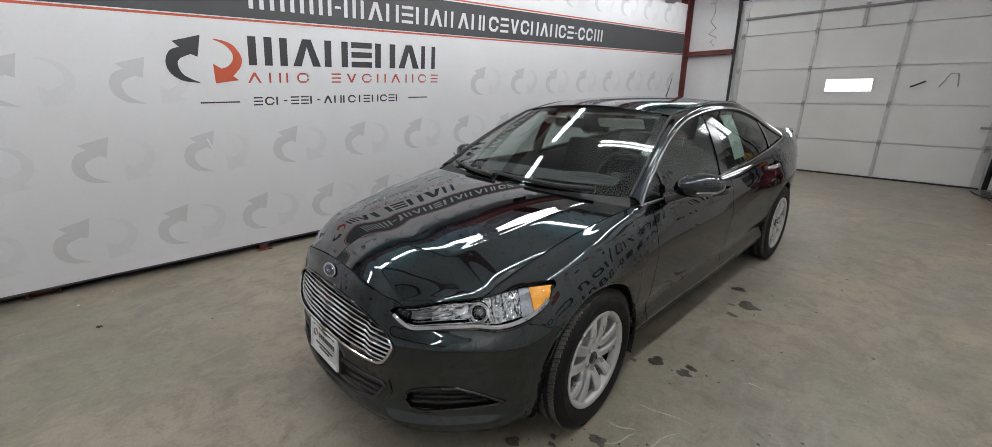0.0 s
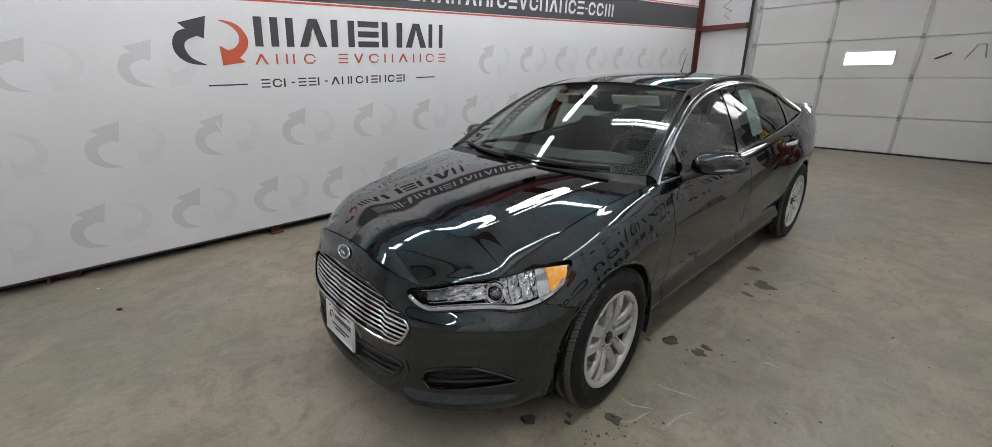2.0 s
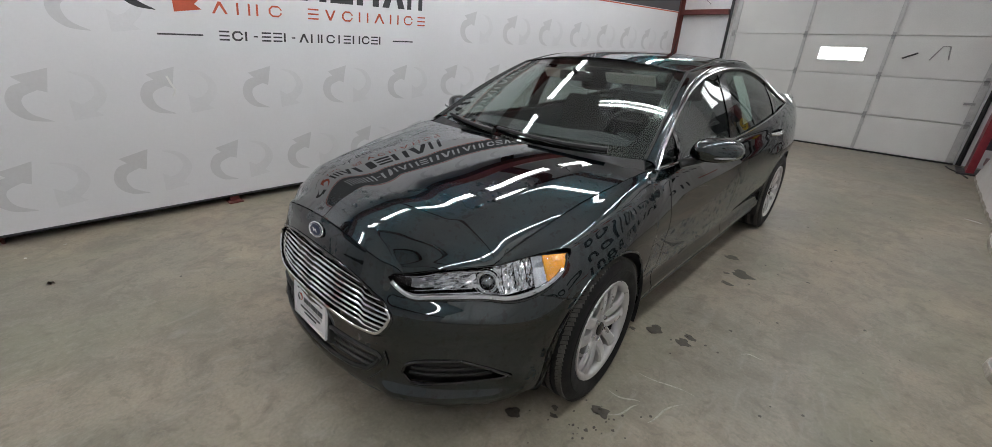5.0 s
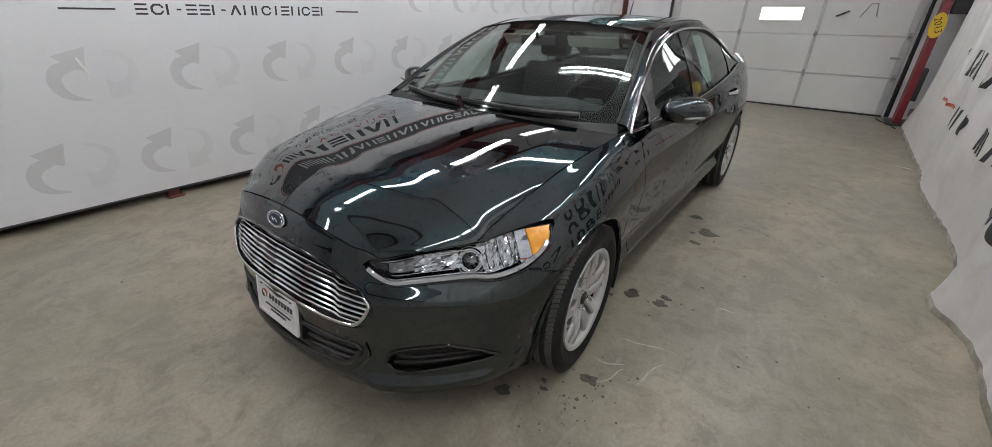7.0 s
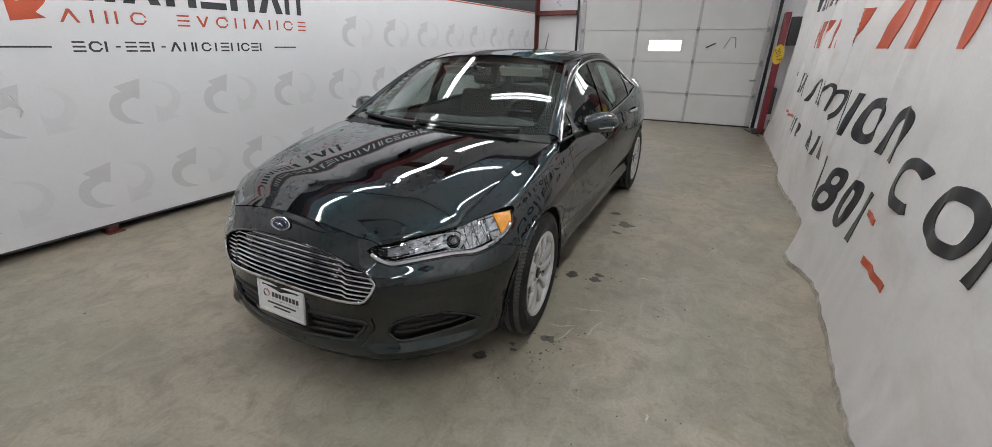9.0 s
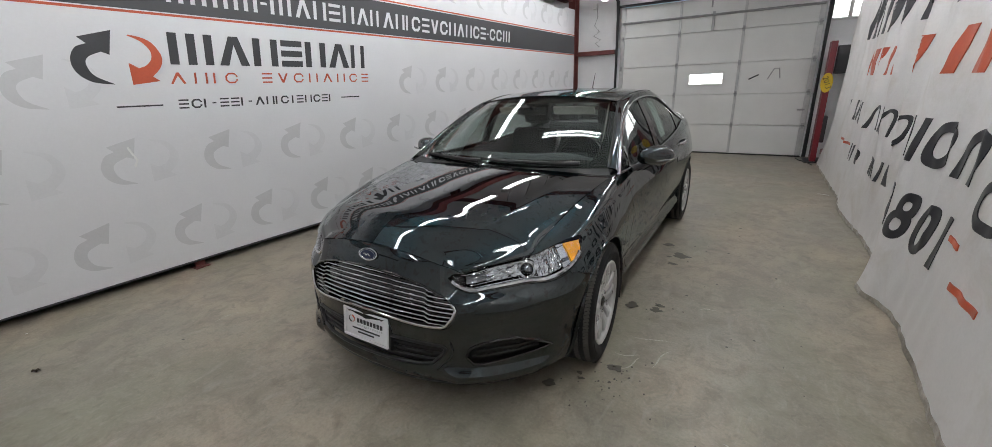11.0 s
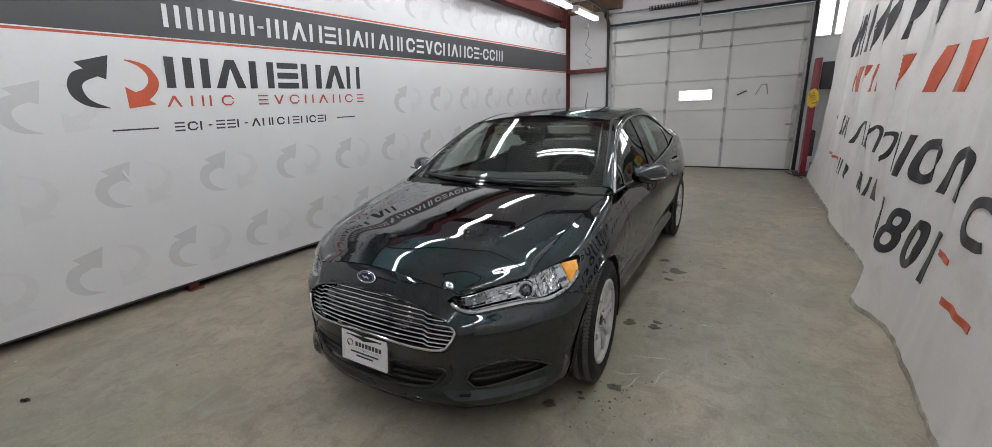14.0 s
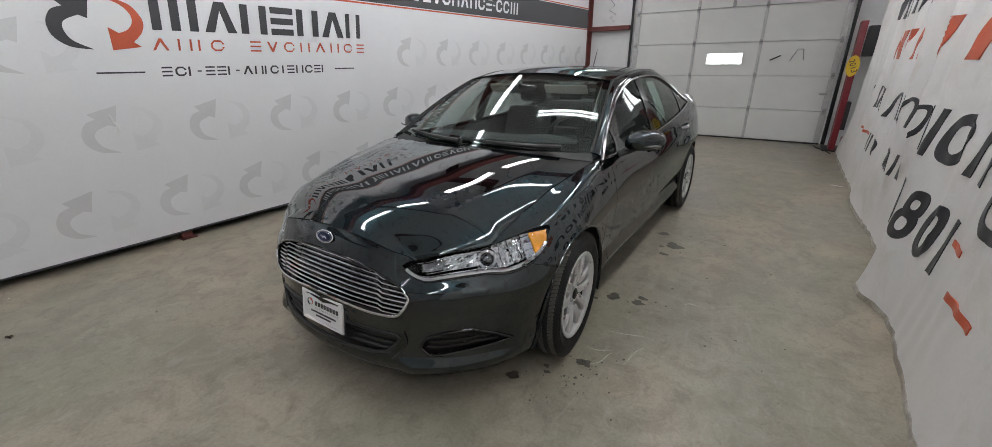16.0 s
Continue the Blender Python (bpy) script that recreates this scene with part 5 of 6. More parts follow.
    part("upper_blade", tube(bmesh.new(), [lamp_point(u, 0.86, 0.020) for u in np.linspace(0.10, 0.50, 24)], 0.0025, 6), CHROME, lamp)
    part("outer_trim", tube(bmesh.new(), [lamp_point(u, 0.02, 0.004) for u in np.linspace(0.05, 0.99, 44)], 0.0045, 6), GLOSS_BLACK, lamp)
    part("outer_trim", tube(bmesh.new(), [lamp_point(u, 0.99, 0.004) for u in np.linspace(0.05, 0.99, 44)], 0.0022, 6), GLOSS_BLACK, lamp)
    for u, r in ((0.52, 0.034),):
        c = Vector(lamp_point(u, 0.56, 0.052))
        bm = bmesh.new()
        bmesh.ops.create_uvsphere(bm, u_segments=24, v_segments=14, radius=r * 0.80, matrix=Matrix.Translation(c))
        part("projector_lens", bm, BALL_GLASS, lamp, "round projector lens")
        axis = Vector((s * 0.45, -0.85, 0.25)).normalized()
        side = axis.cross(Vector((0, 0, 1))).normalized()
        rise = side.cross(axis)
        for q, w, m in ((0.98, 0.0050, CHROME), (1.16, 0.0055, LAMP_BRIGHT), (1.34, 0.0040, GLOSS_BLACK), (1.48, 0.0032, CHROME)):
            part("bezel_ring", tube(bmesh.new(), [c + axis * 0.012 + side * (math.cos(t) * r * q) + rise * (math.sin(t) * r * q) for t in np.linspace(0, math.tau, 33)[:-1]], w, 8, closed=True, up=axis), m, lamp)

# shut line between the bumper and the fender
for s in (1, -1):
    pts = []
    for t in np.linspace(0, 1, 10):
        y, z = 0.545 + 0.135 * t, 0.660 - 0.044 * t
        p = section(y)
        pts.append((s * (float(np.interp(-z, -p[:, 1], p[:, 0])) + 0.0004), y, z))
    part("shut_line", tube(bmesh.new(), pts, 0.0022, 6), GLOSS_BLACK, car)

# ---- roof, glass and pillars
A_EDGE = [(.758, 1.405, .985), (.702, 1.68, 1.140), (.642, 1.93, 1.268), (.598, 2.12, 1.350)]
rail = spline([(.598, 2.12, 1.350), (.606, 2.45, 1.395), (.606, 2.85, 1.409), (.60, 3.15, 1.396), (.585, 3.42, 1.357)], 40)
a_edge = spline(A_EDGE, 30)
c_edge = spline([(.585, 3.42, 1.357), (.605, 3.65, 1.297), (.635, 3.95, 1.200), (.67, 4.25, 1.108)], 24)


def crowned(edge, mid, n=36, power=2.2, ease=2.0):
    """A surface between a side line and its mirror image, crowned over the middle line."""
    rows = []
    for e, c in zip(edge, mid):
        rows.append([(v * e[0], c[0] + (e[1] - c[0]) * abs(v) ** ease, c[1] + (e[2] - c[1]) * abs(v) ** power) for v in np.linspace(-1, 1, n + 1)])
    return rows, None


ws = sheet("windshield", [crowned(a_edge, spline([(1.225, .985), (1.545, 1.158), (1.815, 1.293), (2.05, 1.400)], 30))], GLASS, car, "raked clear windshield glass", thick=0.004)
roof = sheet("roof", [crowned(rail, spline([(2.03, 1.404), (2.35, 1.437), (2.70, 1.447), (3.03, 1.437), (3.34, 1.398)], 40))], PAINT, car)
sheet("rear_window", [crowned(c_edge, spline([(3.345, 1.394), (3.62, 1.328), (3.95, 1.225), (4.29, 1.115)], 24))], GLASS, car, thick=0.004)
sheet("trunk_lid", [crowned(spline([(.67, 4.25, 1.114), (.68, 4.5, 1.098), (.66, 4.80, 1.06)], 14), spline([(4.30, 1.125), (4.55, 1.118), (4.84, 1.105)], 14))], PAINT, car)
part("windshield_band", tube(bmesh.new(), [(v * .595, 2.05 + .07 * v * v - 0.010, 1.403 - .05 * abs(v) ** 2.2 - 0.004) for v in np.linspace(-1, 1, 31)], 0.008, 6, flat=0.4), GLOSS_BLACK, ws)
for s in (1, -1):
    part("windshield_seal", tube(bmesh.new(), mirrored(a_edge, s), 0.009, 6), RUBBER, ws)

dlo = spline([(.832, 1.385, .952), (.795, 1.50, 1.024), (.746, 1.70, 1.134), (.700, 1.92, 1.236), (.672, 2.14, 1.309), (.657, 2.40, 1.350), (.655, 2.72, 1.366), (.660, 3.05, 1.350), (.677, 3.35, 1.296), (.704, 3.62, 1.216), (.742, 3.84, 1.132), (.779, 4.02, 1.068)], 110)
dlo_at = curve([(float(q[1]), float(q[0]), float(q[2])) for q in dlo[::4]] + ([(float(dlo[-1][1]), float(dlo[-1][0]), float(dlo[-1][2]))] if (len(dlo) - 1) % 4 else []))
inner_line = np.vstack([a_edge, rail[1:], c_edge[1:]])
for s in (1, -1):
    outer = resample(dlo, 91)
    inner = resample(inner_line, 91)
    g = []
    for o, i in zip(outer, inner):
        row = []
        for v in np.linspace(0, 1, 9):
            p = o + (i - o) * v
            p = p + np.array((0.35, 0, 0.6)) * 0.022 * math.sin(math.pi * v)
            row.append((s * p[0], p[1], p[2]))
        g.append(row)
    sheet("side_frame", [(g, None)], PAINT, car, "body-coloured pillar and roof rail", thick=0.012)
    # rear deck between the glass and the quarter panel
    g = []
    for i in range(16):
        y = 4.02 + (4.82 - 4.02) * i / 15
        e = np.array((.672, max(y, 4.18), 1.14 - 0.06 * max(0, y - 4.2) / 0.6))
        tx, tz = top_line(y)
        g.append([(s * (e[0] + (tx - e[0]) * v), y, e[2] + (tz - e[2]) * v + 0.012 * math.sin(math.pi * v)) for v in np.linspace(0, 1, 8)])
    sheet("rear_deck", [(g, None)], PAINT, car)
    # side windows
    def pane(y0, y1, n):
        rows = []
        for y in np.linspace(y0, y1, n):
            bx, bz = top_line(y)
            tx, tz = dlo_at(y)
            rows.append([(s * (bx - 0.014 + (tx - 0.010 - bx + 0.014) * v + 0.014 * math.sin(math.pi * v)), y, bz + (tz - bz) * v) for v in np.linspace(0, 1, 12)])
        return rows, None
    sheet("front_window", [pane(1.40, 2.44, 40)], GLASS, car, thick=0.003)
    sheet("rear_side_window", [pane(2.55, 3.50, 34)], GLASS_DARK, car, thick=0.003)
    sheet("quarter_glass", [pane(3.54, 4.01, 20)], GLASS_DARK, car, thick=0.003)
    for name, y0, y1, m in (("door_pillar", 2.435, 2.555, GLOSS_BLACK), ("quarter_pillar", 3.495, 3.545, GLOSS_BLACK), ("sail_pillar", 1.635, 1.662, GLOSS_BLACK)):
        rows = []
        for y in np.linspace(y0, y1, 6):
            bx, bz = top_line(y)
            tx, tz = dlo_at(y)
            rows.append([(s * (bx - 0.008 + (tx - 0.006 - bx + 0.008) * v + 0.014 * math.sin(math.pi * v)), y + 0.03 * (v - 0.5) * (1 if name != "quarter_pillar" else -1), bz + (tz - bz) * v) for v in np.linspace(0, 1, 12)])
        sheet(name, [(rows, None)], m, car, thick=0.02)
    part("window_chrome", tube(bmesh.new(), mirrored([q + np.array((0.002, 0, 0)) for q in dlo], s), 0.0072, 8), CHROME, car, "chrome strip round the side windows")
    part("belt_chrome", tube(bmesh.new(), mirrored([(top_line(y)[0] + 0.001, y, top_line(y)[1] + 0.004) for y in np.linspace(1.38, 4.02, 70)], s), 0.0068, 8), CHROME, car)
    part("window_rubber", tube(bmesh.new(), mirrored([q + np.array((-0.010, 0, -0.014)) for q in dlo], s), 0.011, 6), RUBBER, car)
    # tail lamp
    g = []
    for i in range(14):
        y = 4.50 + 0.40 * i / 13
        g.append([(s * (waist(min(y, 4.85)) - 0.075 * v + 0.004), y, 0.84 + 0.16 * v) for v in np.linspace(0, 1, 6)])
    sheet("tail_lamp", [(g, None)], TAIL_RED, car, "red tail lamp with bright edge")
paper_g = []
for y in np.linspace(2.72, 2.93, 6):
    bx, bz = top_line(y)
    tx, tz = dlo_at(y)
    paper_g.append([(bx - 0.022 + (tx - 0.018 - bx + 0.022) * v + 0.014 * math.sin(math.pi * v), y + 0.02, bz + (tz - bz) * v) for v in np.linspace(0.12, 0.88, 8)])
sheet("window_sticker", [(paper_g, None)], PAPER, car, "pale green price sheet inside the rear side window", thick=0.001)

# rear end
g = []
for i in range(31):
    v = -1 + i / 15
    edge = 4.86
    g.append([(v * 0.70, 4.90 + 0.04 * (1 - v * v) - (0.10 * (k / 9) ** 2 if k > 4 else 0) - 0.06 * abs(v) ** 4, 0.20 + (1.07 - 0.20) * k / 9) for k in range(10)])
sheet("rear_bumper", [(g, None)], PAINT, car)

# cowl, wipers, antenna
g = []
for v in np.linspace(-1, 1, 31):
    a = (v * 0.80, hood_rear(abs(v)) + 0.004, hood_z(v * 0.80, hood_rear(abs(v))) - 0.018)
    b = (v * .755, 1.225 + .18 * v * v, .982)
    g.append([tuple(a[j] + (b[j] - a[j]) * t for j in range(3)) for t in np.linspace(0, 1, 5)])
sheet("cowl", [(g, None)], PLASTIC, car, "black plastic cowl under the windshield")


def glass_at(x, f):
    """On the windshield: x across, f from its base to its top, with y and z."""
    e = [np.interp(f * 29, range(30), a_edge[:, j]) for j in range(3)]
    m = spline([(1.225, .985), (1.545, 1.158), (1.815, 1.293), (2.05, 1.400)], 30)
    c = [np.interp(f * 29, range(30), m[:, j]) for j in range(2)]
    v = abs(x) / e[0]
    return Vector((x, c[0] + (e[1] - c[0]) * v ** 2, c[1] + (e[2] - c[1]) * v ** 2.2 + 0.016))


for x0, x1, f0, f1 in ((0.60, -0.08, -0.012, 0.035), (-0.06, -0.62, 0.0, 0.028)):
    wiper = part("wiper", tube(bmesh.new(), [glass_at(x0 + (x1 - x0) * t, f0 + (f1 - f0) * t) + Vector((0, -0.012, 0.012)) for t in np.linspace(0, 0.62, 12)], [0.016 - 0.006 * t for t in np.linspace(0, 1, 12)], 8), PLASTIC, car, "black wiper arm")
    part("blade", tube(bmesh.new(), [glass_at(x0 + (x1 - x0) * t, f0 + (f1 - f0) * t + 0.012) for t in np.linspace(0.12, 1.0, 20)], 0.010, 6), RUBBER, wiper)
part("antenna", tube(bmesh.new(), [(0.0, 3.25, 1.405), (0.0, 3.29, 1.45), (0.0, 3.36, 1.585)], [0.011, 0.005, 0.002], 6), PLASTIC, car, "short black roof antenna")
for s in (1, -1):
    part("ditch_strip", tube(bmesh.new(), mirrored(rail, s), 0.006, 6), RUBBER, roof)

# black print round the windshield and the pale trim of the pillars behind it
for s in (1, -1):
    g = []
    for f in np.linspace(0, 1, 30):
        e = float(np.interp(f * 29, range(30), a_edge[:, 0]))
        g.append([tuple(glass_at(s * (e - 0.055 - 0.09 * (1 - f) ** 6 + (0.055 + 0.09 * (1 - f) ** 6) * v) * 0.999, f) - Vector((0, 0, 0.022))) for v in np.linspace(0, 1, 5)])
    sheet("glass_border", [(g, None)], GLOSS_BLACK, ws, thick=0.001)
    part("pillar_trim", tube(bmesh.new(), [glass_at(s * (float(np.interp(f * 29, range(30), a_edge[:, 0])) - 0.060), f) - Vector((0, -0.03, 0.055)) for f in np.linspace(0.12, 0.99, 20)], 0.020, 8), LINER, car, "pale grey pillar trim")
g = [[tuple(glass_at(x * (0.74 - 0.12 * f), f) - Vector((0, 0, 0.022))) for f in np.linspace(0, 0.10, 4)] for x in np.linspace(-1, 1, 40)]
sheet("glass_border", [(g, None)], GLOSS_BLACK, ws, thick=0.001)

# ---- door mirrors
for s in (1, -1):
    bm = bmesh.new()
    bmesh.ops.create_uvsphere(bm, u_segments=32, v_segments=20, radius=1.0)
    for v in bm.verts:
        x, y, z = (math.copysign(abs(c) ** 0.78, c) for c in v.co)
        y = max(y, -1.0) if y < 0 else min(y, 0.42)
        w = 0.104 * (1 - 0.10 * z)
        px = 0.972 + x * w
        pz = 1.026 + z * (0.062 if z > 0 else 0.060) * (1 - 0.28 * max(0, x) ** 2) + 0.004 * x
        py = 1.725 + y * 0.095 + 0.045 * x
        v.co = (s * px, py, pz)
    if s < 0:
        bmesh.ops.translate(bm, verts=bm.verts, vec=(0.035, 0, 0))
    mirror = part("door_mirror", bm, PAINT, car, "body-coloured door mirror", smooth=45)
    part("turn_signal", tube(bmesh.new(), [(s * (0.915 + 0.155 * t), 1.638 + 0.035 * t + 0.10 * max(0, t - 0.55) ** 1.5 - 0.006, 0.998 + 0.008 * t) for t in np.linspace(0, 1, 16)], [0.0065] * 14 + [0.005, 0.002], 8), LAMP_GREY, mirror, "clear indicator strip")
    part("mirror_glass", tube(bmesh.new(), [(s * 0.90, 1.757, 1.024), (s * 1.04, 1.815, 1.03)], [0.052, 0.048], 16, flat=0.9), GLOSS_BLACK, mirror)
    part("mirror_foot", tube(bmesh.new(), mirrored([(.835, 1.62, .945), (.875, 1.665, .957), (.93, 1.71, .978)], s), [0.036, 0.030, 0.028], 12, flat=0.6), PLASTIC, mirror)

# ---- under the skin
bm = boxed((-0.42, 0.26, 0.20), (0.42, 1.30, 0.66), 0.02)
box(bm, (-0.80, 1.30, 0.17), (0.80, 3.42, 0.34), 0.02)
box(bm, (-0.62, 3.42, 0.20), (0.62, 4.75, 0.80), 0.02)
box(bm, (-0.74, 1.22, 0.30), (0.74, 1.36, 0.93), 0.02)
part("underbody", bm, PLASTIC, car, "dark underbody and engine bay")
for s in (1, -1):
    g = []
    for y in np.linspace(1.40, 4.05, 30):
        tx, tz = top_line(y)
        g.append([(s * (tx - 0.045 - 0.05 * (1 - v)), y, 0.32 + (tz - 0.015 - 0.32) * v) for v in np.linspace(0, 1, 8)])
    sheet("door_lining", [(g, None)], DASH, car, thick=0.01)
g = [[(x, y, z) for x in np.linspace(-0.58, 0.58, 12)] for y, z in ((2.16, 1.345), (2.4, 1.383), (2.8, 1.398), (3.2, 1.373), (3.36, 1.35))]
sheet("headliner", [(g, None)], LINER, car, thick=0.01)
# dashboard
g = []
for y, z in ((1.24, .960), (1.34, .982), (1.50, 1.000), (1.66, 1.003), (1.73, .985), (1.78, .90), (1.77, .70), (1.74, .50)):
    g.append([(x, y + (0.03 * (abs(x) / 0.75) ** 2), z + (0.022 * math.exp(-((x - 0.37) / 0.17) ** 2) if y > 1.4 else 0) - 0.05 * (abs(x) / 0.75) ** 4) for x in np.linspace(-0.75, 0.75, 40)])
sheet("dashboard", [(g, None)], DASH, car, "dark soft-touch dashboard", thick=0.01, ref=(0, 1.6, .5))
# steering wheel
m = pose(0.37, 1.94, 0.94, 62, 0, 0)
wheel_pts = [m @ Vector((0.187 * math.cos(a), 0.187 * math.sin(a), 0)) for a in np.linspace(0, math.tau, 49)[:-1]]
steer = part("steering_wheel", tube(bmesh.new(), wheel_pts, 0.016, 10, closed=True, up=(0, 0.3, 1)), RUBBER, car, "black steering wheel")
bm = boxed((-0.06, -0.06, -0.02), (0.06, 0.045, 0.02), 0.018, m)
for a in (0, 180, 270):
    d = Vector((math.cos(radians(a)), math.sin(radians(a)), 0))
    tube(bm, [m @ (d * 0.06), m @ (d * 0.18)], 0.016, 8)
part("wheel_boss", bm, DASH, steer)


def seat(x, y, rear=False):
    s = part("front_seat", boxed((x - 0.25, y, 0.36), (x + 0.25, y + 0.50, 0.56), 0.05), SEAT, car, "charcoal cloth seat")
    bm = boxed((-0.25, -0.06, 0.0), (0.25, 0.07, 0.62), 0.055, pose(x, y + 0.52, 0.50, -20, 0, 0))
    part("backrest", bm, SEAT, s)
    part("headrest", boxed((-0.13, -0.045, 0.66), (0.13, 0.055, 0.86), 0.045, pose(x, y + 0.52, 0.50, -17, 0, 0)), SEAT, s)
    for dx in (-0.06, 0.06):
        part("headrest_post", tube(bmesh.new(), [pose(x, y + 0.52, 0.50, -17, 0, 0) @ Vector((dx, 0, 0.56)), pose(x, y + 0.52, 0.50, -17, 0, 0) @ Vector((dx, 0, 0.70))], 0.007, 6), CHROME, s)


seat(0.37, 2.02)
seat(-0.37, 2.02)
bench = part("rear_seat", boxed((-0.66, 2.98, 0.36), (0.66, 3.46, 0.58), 0.05), SEAT, car, "charcoal cloth rear bench")
part("backrest", boxed((-0.66, -0.06, 0), (0.66, 0.07, 0.58), 0.05, pose(0, 3.48, 0.52, -24, 0, 0)), SEAT, bench)
for x in (-0.42, 0.42):
    part("headrest", boxed((-0.13, -0.04, 0.60), (0.13, 0.05, 0.74), 0.04, pose(x, 3.48, 0.52, -22, 0, 0)), SEAT, bench)
part("parcel_shelf", boxed((-0.62, 3.70, 1.02), (0.62, 4.2, 1.05), 0.01), DASH, car)
part("centre_console", boxed((-0.12, 1.72, 0.34), (0.12, 2.55, 0.62), 0.03), DASH, car)
part("rear_view_mirror", boxed((-0.12, 1.87, 1.262), (0.12, 1.90, 1.322), 0.014), GLOSS_BLACK, car, "black rear-view mirror")
part("mirror_mount", tube(bmesh.new(), [(0, 1.89, 1.30), (0, 1.86, 1.335)], 0.012, 8), PLASTIC, car)
for x in (0.25, -0.25):
    part("sun_visor", boxed((-0.17, -0.010, -0.035), (0.17, 0.010, 0.035), 0.008, pose(x, 2.12, 1.285, 35, 0, 0)), VISOR, car, "folded beige sun visor")

# ---- wheels
def wheel(y, s):
    """A five-spoke alloy wheel, each spoke split in two, with its tyre and brake; built about its hub."""
    w = tagged(new("wheel"), "silver split-spoke alloy wheel with black tyre")
    w.parent = car
    w.location = (s * 0.810, y, HUB_Z)
    w.empty_display_size = 0.05
    o = 0.0
    R, r = 0.333, 0.222
    prof = [(-0.105, r + 0.004), (-0.112, r + 0.03), (-0.118, 0.27), (-0.114, 0.305), (-0.100, 0.325), (-0.085, R - 0.002)]
    for gx in (-0.055, -0.018, 0.018, 0.055):
        prof += [(gx - 0.006, R), (gx - 0.005, R - 0.007), (gx + 0.005, R - 0.007), (gx + 0.006, R)]
    prof += [(0.085, R - 0.002), (0.100, 0.325), (0.114, 0.305), (0.117, 0.285), (0.1195, 0.283), (0.1195, 0.279), (0.118, 0.27), (0.113, 0.245), (0.106, r + 0.010), (0.100, r + 0.002)]
    tyre = part("tyre", lathe(bmesh.new(), prof, 72, "x", (0, 0, 0), s), TYRE, w, "black road tyre with grooved tread", smooth=40)
    bm = bmesh.new()
    for k in range(112):
        a = k * math.tau / 112
        for x0, x1, sk in ((0.060, 0.104, 0.10), (-0.104, -0.060, 0.10), (0.024, 0.050, -0.06), (-0.050, -0.024, -0.06)):
            m = Matrix.Rotation(a, 4, "X") @ Matrix.Translation((s * (x0 + x1) / 2, 0, R - (0.0005 if abs(x0) < 0.055 else 0.0035))) @ Matrix.Rotation(sk * 4, 4, "Z")
            bmesh.ops.create_cube(bm, size=1.0, matrix=m @ Matrix.Diagonal((x1 - x0, 0.0145, 0.004, 1)))
    tagged(part("tread", bm, TREAD, tyre), kind="stuff")
    rim = part("rim", lathe(bmesh.new(), [(0.070, r - 0.012), (0.088, r - 0.010), (0.098, r - 0.002), (0.108, r + 0.010), (0.112, r + 0.008), (0.112, r - 0.004), (0.104, r - 0.014), (0.080, r - 0.022), (0.070, r - 0.022), (0.070, r - 0.012)], 64, "x", (0, 0, 0), s), ALLOY, w, smooth=40)
    for k in range(5):
        for side in (-1, 1):
            a0 = k * math.tau / 5 + math.pi / 2
            bm = bmesh.new()
            rings = []
            for t in np.linspace(0, 1, 9):
                rad = 0.045 + (r - 0.014 - 0.045) * t
                off = side * (0.0300 + 0.008 * t + 0.014 * t * t)
                half = 0.0265 - 0.003 * math.sin(math.pi * t) + 0.004 * t ** 3
                xo = 0.078 + 0.016 * math.sin(math.pi * t * 0.9) + 0.014 * t
                ring = []
                for dx, dh in ((xo - 0.040, -half), (xo - 0.006, -half), (xo + 0.002, -half * 0.62), (xo + 0.002, half * 0.62), (xo - 0.006, half), (xo - 0.040, half)):
                    ang = a0
                    c, sn = math.cos(ang), math.sin(ang)
                    t1, t2 = rad, off + dh
                    ring.append(bm.verts.new((s * dx, t1 * c - t2 * sn, t1 * sn + t2 * c)))
                rings.append(ring)
            for r0, r1 in zip(rings, rings[1:]):
                for q in range(6):
                    bm.faces.new((r0[q], r0[(q + 1) % 6], r1[(q + 1) % 6], r1[q]))
            bm.faces.new(rings[0])
            bm.faces.new(rings[-1][::-1])
            part("spoke", bm, ALLOY, rim, smooth=18)
    part("hub", lathe(bmesh.new(), [(0.02, 0.0005), (0.02, 0.072), (0.07, 0.072), (0.083, 0.064), (0.086, 0.040), (0.086, 0.0005)], 40, "x", (0, 0, 0), s), ALLOY, rim, smooth=40)
    part("centre_cap", lathe(bmesh.new(), [(0.080, 0.0005), (0.080, 0.031), (0.091, 0.030), (0.095, 0.024), (0.096, 0.0005)], 32, "x", (0, 0, 0), s), GLOSS_BLACK, rim, "dark centre cap", smooth=40)
    for k in range(5):
        a = (k + 0.5) * math.tau / 5 + math.pi / 2
        c = (0, 0.054 * math.cos(a), 0.054 * math.sin(a))
        part("lug_nut", lathe(bmesh.new(), [(0.070, 0.0005), (0.070, 0.011), (0.093, 0.010), (0.096, 0.006), (0.096, 0.0005)], 8, "x", c, s), CHROME, rim)
    part("brake_disc", lathe(bmesh.new(), [(0.0, 0.06), (0.0, 0.15), (0.022, 0.15), (0.022, 0.07), (0.05, 0.07)], 48, "x", (0, 0, 0), s), DISC, w, smooth=40)
    part("caliper", boxed((s * -0.03 if s > 0 else s * 0.05, 0.08, -0.06), (s * 0.05 if s > 0 else s * -0.03, 0.165, 0.09), 0.015), DISC, w)
    # inside of the rim in black: shade between the spokes put into its colour
    part("shaded_barrel", lathe(bmesh.new(), [(0.070, r - 0.013), (0.04, r - 0.020), (-0.10, r - 0.02), (-0.08, 0.06), (-0.02, 0.055)], 40, "x", (0, 0, 0), s), PLASTIC, w)
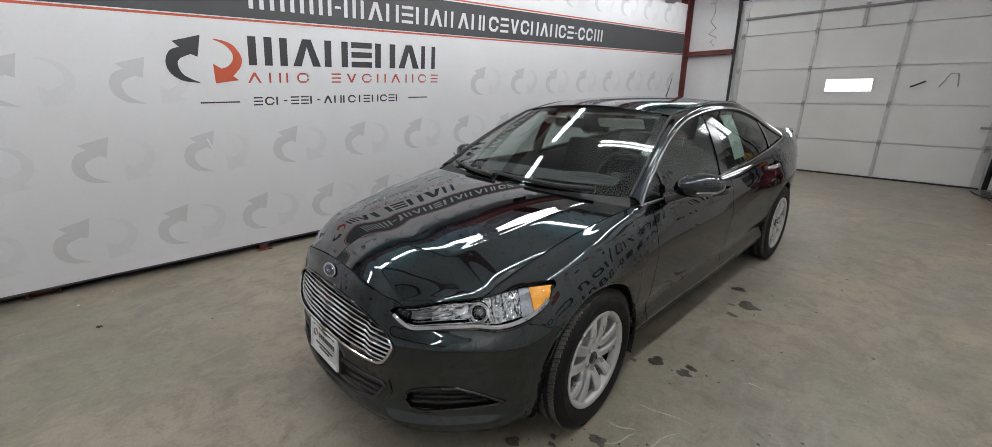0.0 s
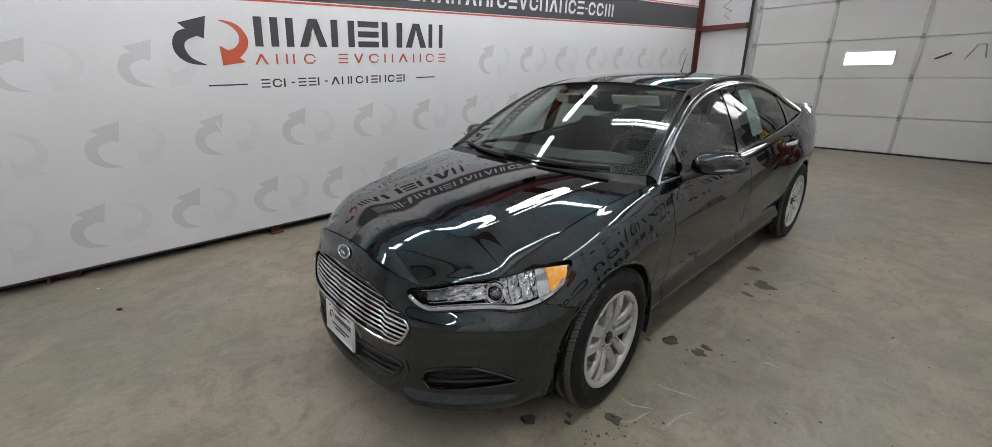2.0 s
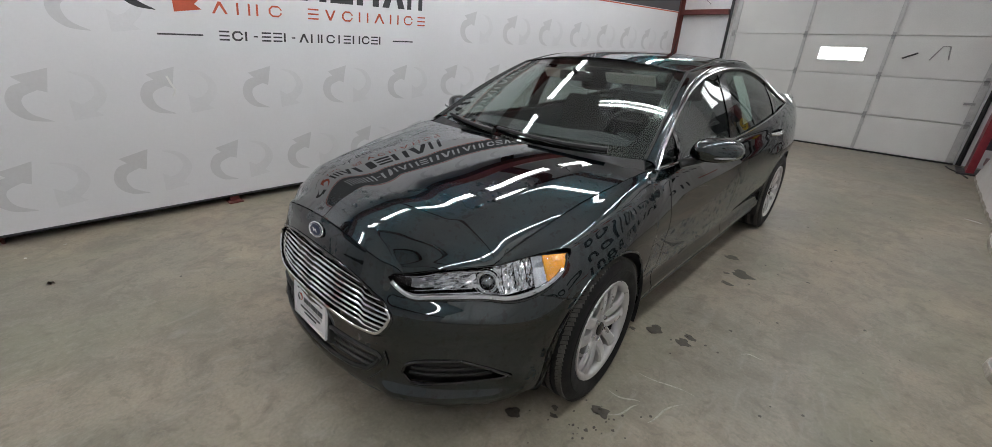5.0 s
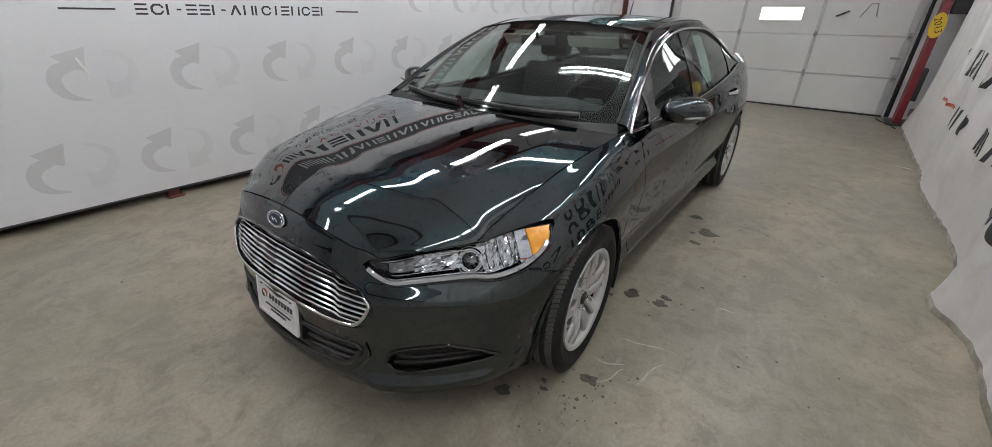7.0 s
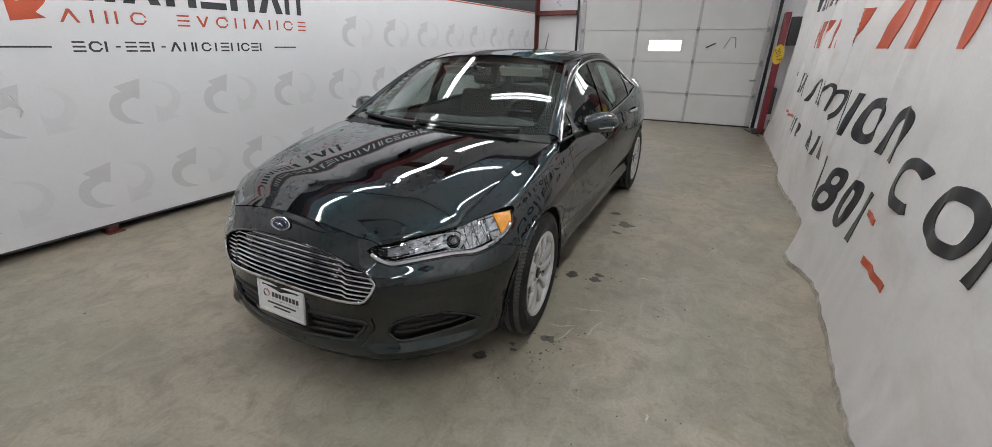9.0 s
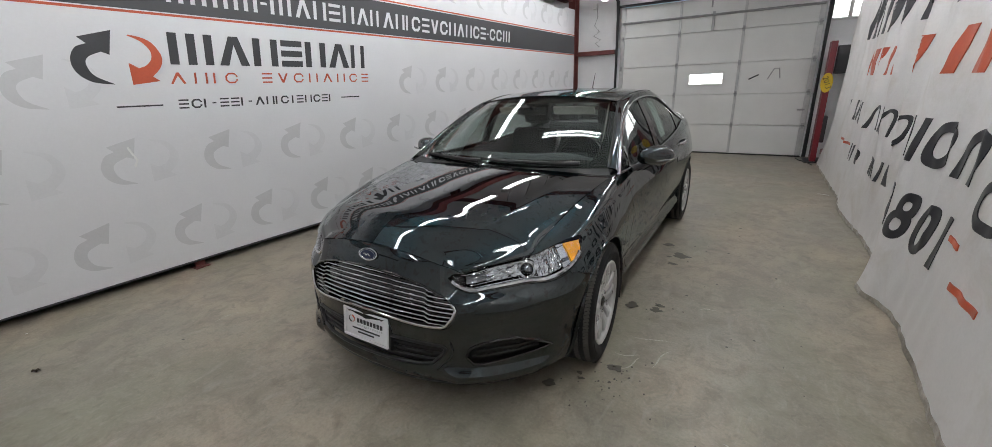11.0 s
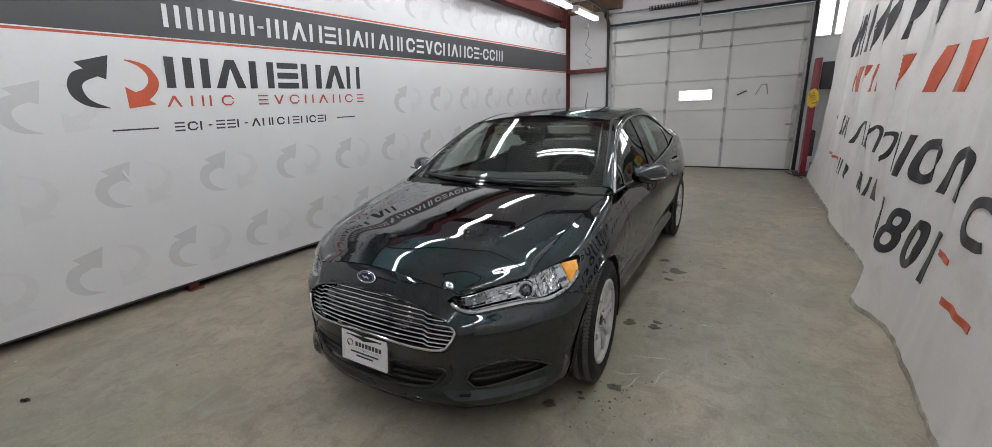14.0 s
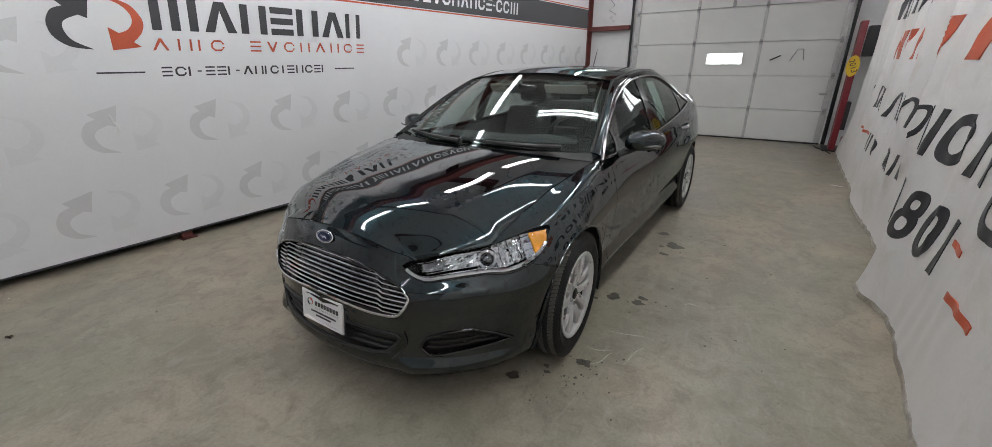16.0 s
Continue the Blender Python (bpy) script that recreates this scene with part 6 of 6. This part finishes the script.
    w.rotation_euler = (radians(-6 if y < 2 else 40), 0, radians(3 if y < 2 else 0))
    return w


for s in (1, -1):
    for y in (HUB_F, HUB_R):
        wheel(y, s)

# ---------------------------------------------------------------- marks on the floor
rng = random.Random(11)


def floor_mark(x, y, r, stretch=1.0, label="dark damp oil spot on the concrete floor"):
    n = 22
    ph = rng.uniform(0, 6)
    ring = [(r * stretch * (0.8 + 0.22 * math.sin(3 * a + ph) + 0.15 * rng.uniform(-1, 1)) * math.cos(a), r * (0.8 + 0.22 * math.sin(2 * a + 2 * ph) + 0.15 * rng.uniform(-1, 1)) * math.sin(a)) for a in np.linspace(0, math.tau, n + 1)[:-1]]
    bm = plate(ring, lambda a, b, e: Vector((x + a, y + b, e)), 0.0012)
    tagged(mesh_object("oil_spot", bm, STAIN), label, "stain", "floor stains", "structure")


for x, y, r, st in ((0.892, 1.588, .050, 1.0), (1.049, 1.591, .036, 1.3), (1.06, 1.66, .03, 1.3), (1.034, 2.666, .07, 1.2), (0.993, 0.851, .042, 1.1), (0.728, 0.569, .034, 1.2), (0.84, 0.72, .018, 1.0), (0.86, 0.68, .015, 1.4), (0.80, 1.50, .022, 1), (1.0, 2.45, .03, 1.5), (0.95, 2.6, .02, 1.2), (0.9, 2.9, .04, 1.6), (1.4, 2.9, .012, 1), (1.2, 1.9, .012, 1), (0.7, 0.9, .012, 1), (1.0, 0.72, .01, 1), (1.08, 0.80, .008, 1), (-1.5, -0.2, .01, 1), (1.45, 3.7, .014, 1), (1.75, 2.5, .010, 1)):
    floor_mark(x, y, r, st)

# spray of small drops beside the front wheel
bm = bmesh.new()
for k in range(38):
    x, y = 0.93 + rng.gauss(0, 0.14), 0.74 + rng.gauss(0, 0.13)
    if x < 0.94 and y > 0.55:
        x += 0.12
    r = rng.uniform(0.002, 0.0060)
    bmesh.ops.create_cone(bm, cap_ends=True, segments=7, radius1=r, radius2=r * 0.9, depth=0.0012, matrix=Matrix.Translation((x, y, 0.0006)) @ Matrix.Diagonal((1.0, rng.uniform(0.8, 1.5), 1, 1)))
for k in range(60):
    r = rng.uniform(0.003, 0.008)
    bmesh.ops.create_cone(bm, cap_ends=True, segments=7, radius1=r, radius2=r * 0.9, depth=0.0012, matrix=Matrix.Translation((rng.uniform(0.95, 2.1), rng.uniform(0.0, 6.5), 0.0006)))
tagged(mesh_object("oil_drops", bm, STAIN), "small dark oil drops scattered on the concrete floor", "stain", "", "stuff")
SCUFF = surface("pale_scuff", (0.40, 0.38, 0.32), rough=0.6, var=0.3, scale=60)
for x, y, turn, length in ((1.06, 0.93, 62, .16), (1.19, 1.05, 70, .22), (1.12, 1.22, 8, .26), (1.02, 1.00, 15, .14), (1.45, 0.25, 40, .12), (1.62, -0.1, 110, .08), (1.35, 1.75, 25, .10), (-1.55, 0.1, 80, .15), (1.55, 0.55, 130, .05)):
    pts = [Vector((x, y, 0.0004)) + Matrix.Rotation(radians(turn), 3, "Z") @ Vector((length * (t - 0.5), 0.012 * math.sin(5 * t + x * 9), 0)) for t in np.linspace(0, 1, 9)]
    tagged(mesh_object("floor_scuff", tube(bmesh.new(), pts, [0.0012 + 0.0035 * math.sin(math.pi * i / 8) for i in range(9)], 6, flat=0.12), SCUFF), "pale scratched scuff on the concrete floor", "scuff", "floor scuffs", "structure")

# litter
SCRAP = surface("white_paper_scrap", (0.72, 0.71, 0.68), rough=0.8, var=0.08)
LEAF = surface("dead_leaf", (0.050, 0.030, 0.018), rough=0.8, var=0.4, scale=60)


def crumpled(name, x, y, size, turn, material, label, category, lift):
    """A small bent flake lying on the floor."""
    bm = bmesh.new()
    n, rnd = 7, random.Random(int(1000 * abs(x + y)))
    grid = []
    for i in range(n):
        row = []
        for k in range(n):
            a, b = 2 * i / (n - 1) - 1, 2 * k / (n - 1) - 1
            r = 1 / max(1.0, math.hypot(a, b) / max(abs(a), abs(b), 1e-6))
            row.append(bm.verts.new((a * r * size, b * r * size * 0.6, 0.002 + lift * abs(math.sin(2.3 * a + 1.7 * b)) + rnd.uniform(0, lift * 0.3))))
        grid.append(row)
    for i in range(n - 1):
        for k in range(n - 1):
            bm.faces.new((grid[i][k], grid[i + 1][k], grid[i + 1][k + 1], grid[i][k + 1]))
    bmesh.ops.solidify(bm, geom=bm.faces[:], thickness=0.0012)
    low = min(v.co.z for v in bm.verts)
    bmesh.ops.translate(bm, verts=bm.verts, vec=(0, 0, -low))
    ob = tagged(mesh_object(name, bm, material, smooth=50), label, category)
    ob.matrix_basis = pose(x, y, 0.0, 0, 0, turn)


crumpled("paper_scrap", -2.447, -0.901, 0.013, 20, SCRAP, "small white paper scrap on the concrete floor", "scrap", 0.003)
crumpled("paper_scrap", -2.56, -0.699, 0.009, 70, SCRAP, "small white paper scrap beside the banner foot", "scrap", 0.002)
crumpled("dry_leaf", -1.902, -0.79, 0.024, 35, LEAF, "small dark dead leaf on the concrete floor", "leaf", 0.012)
tagged(mesh_object("plastic_tie", tube(bmesh.new(), [(2.36, 5.60, 0.004), (2.30, 5.63, 0.004), (2.24, 5.64, 0.005)], 0.004, 6), SCRAP), "short white plastic tie lying beside the curtain", "cable tie")
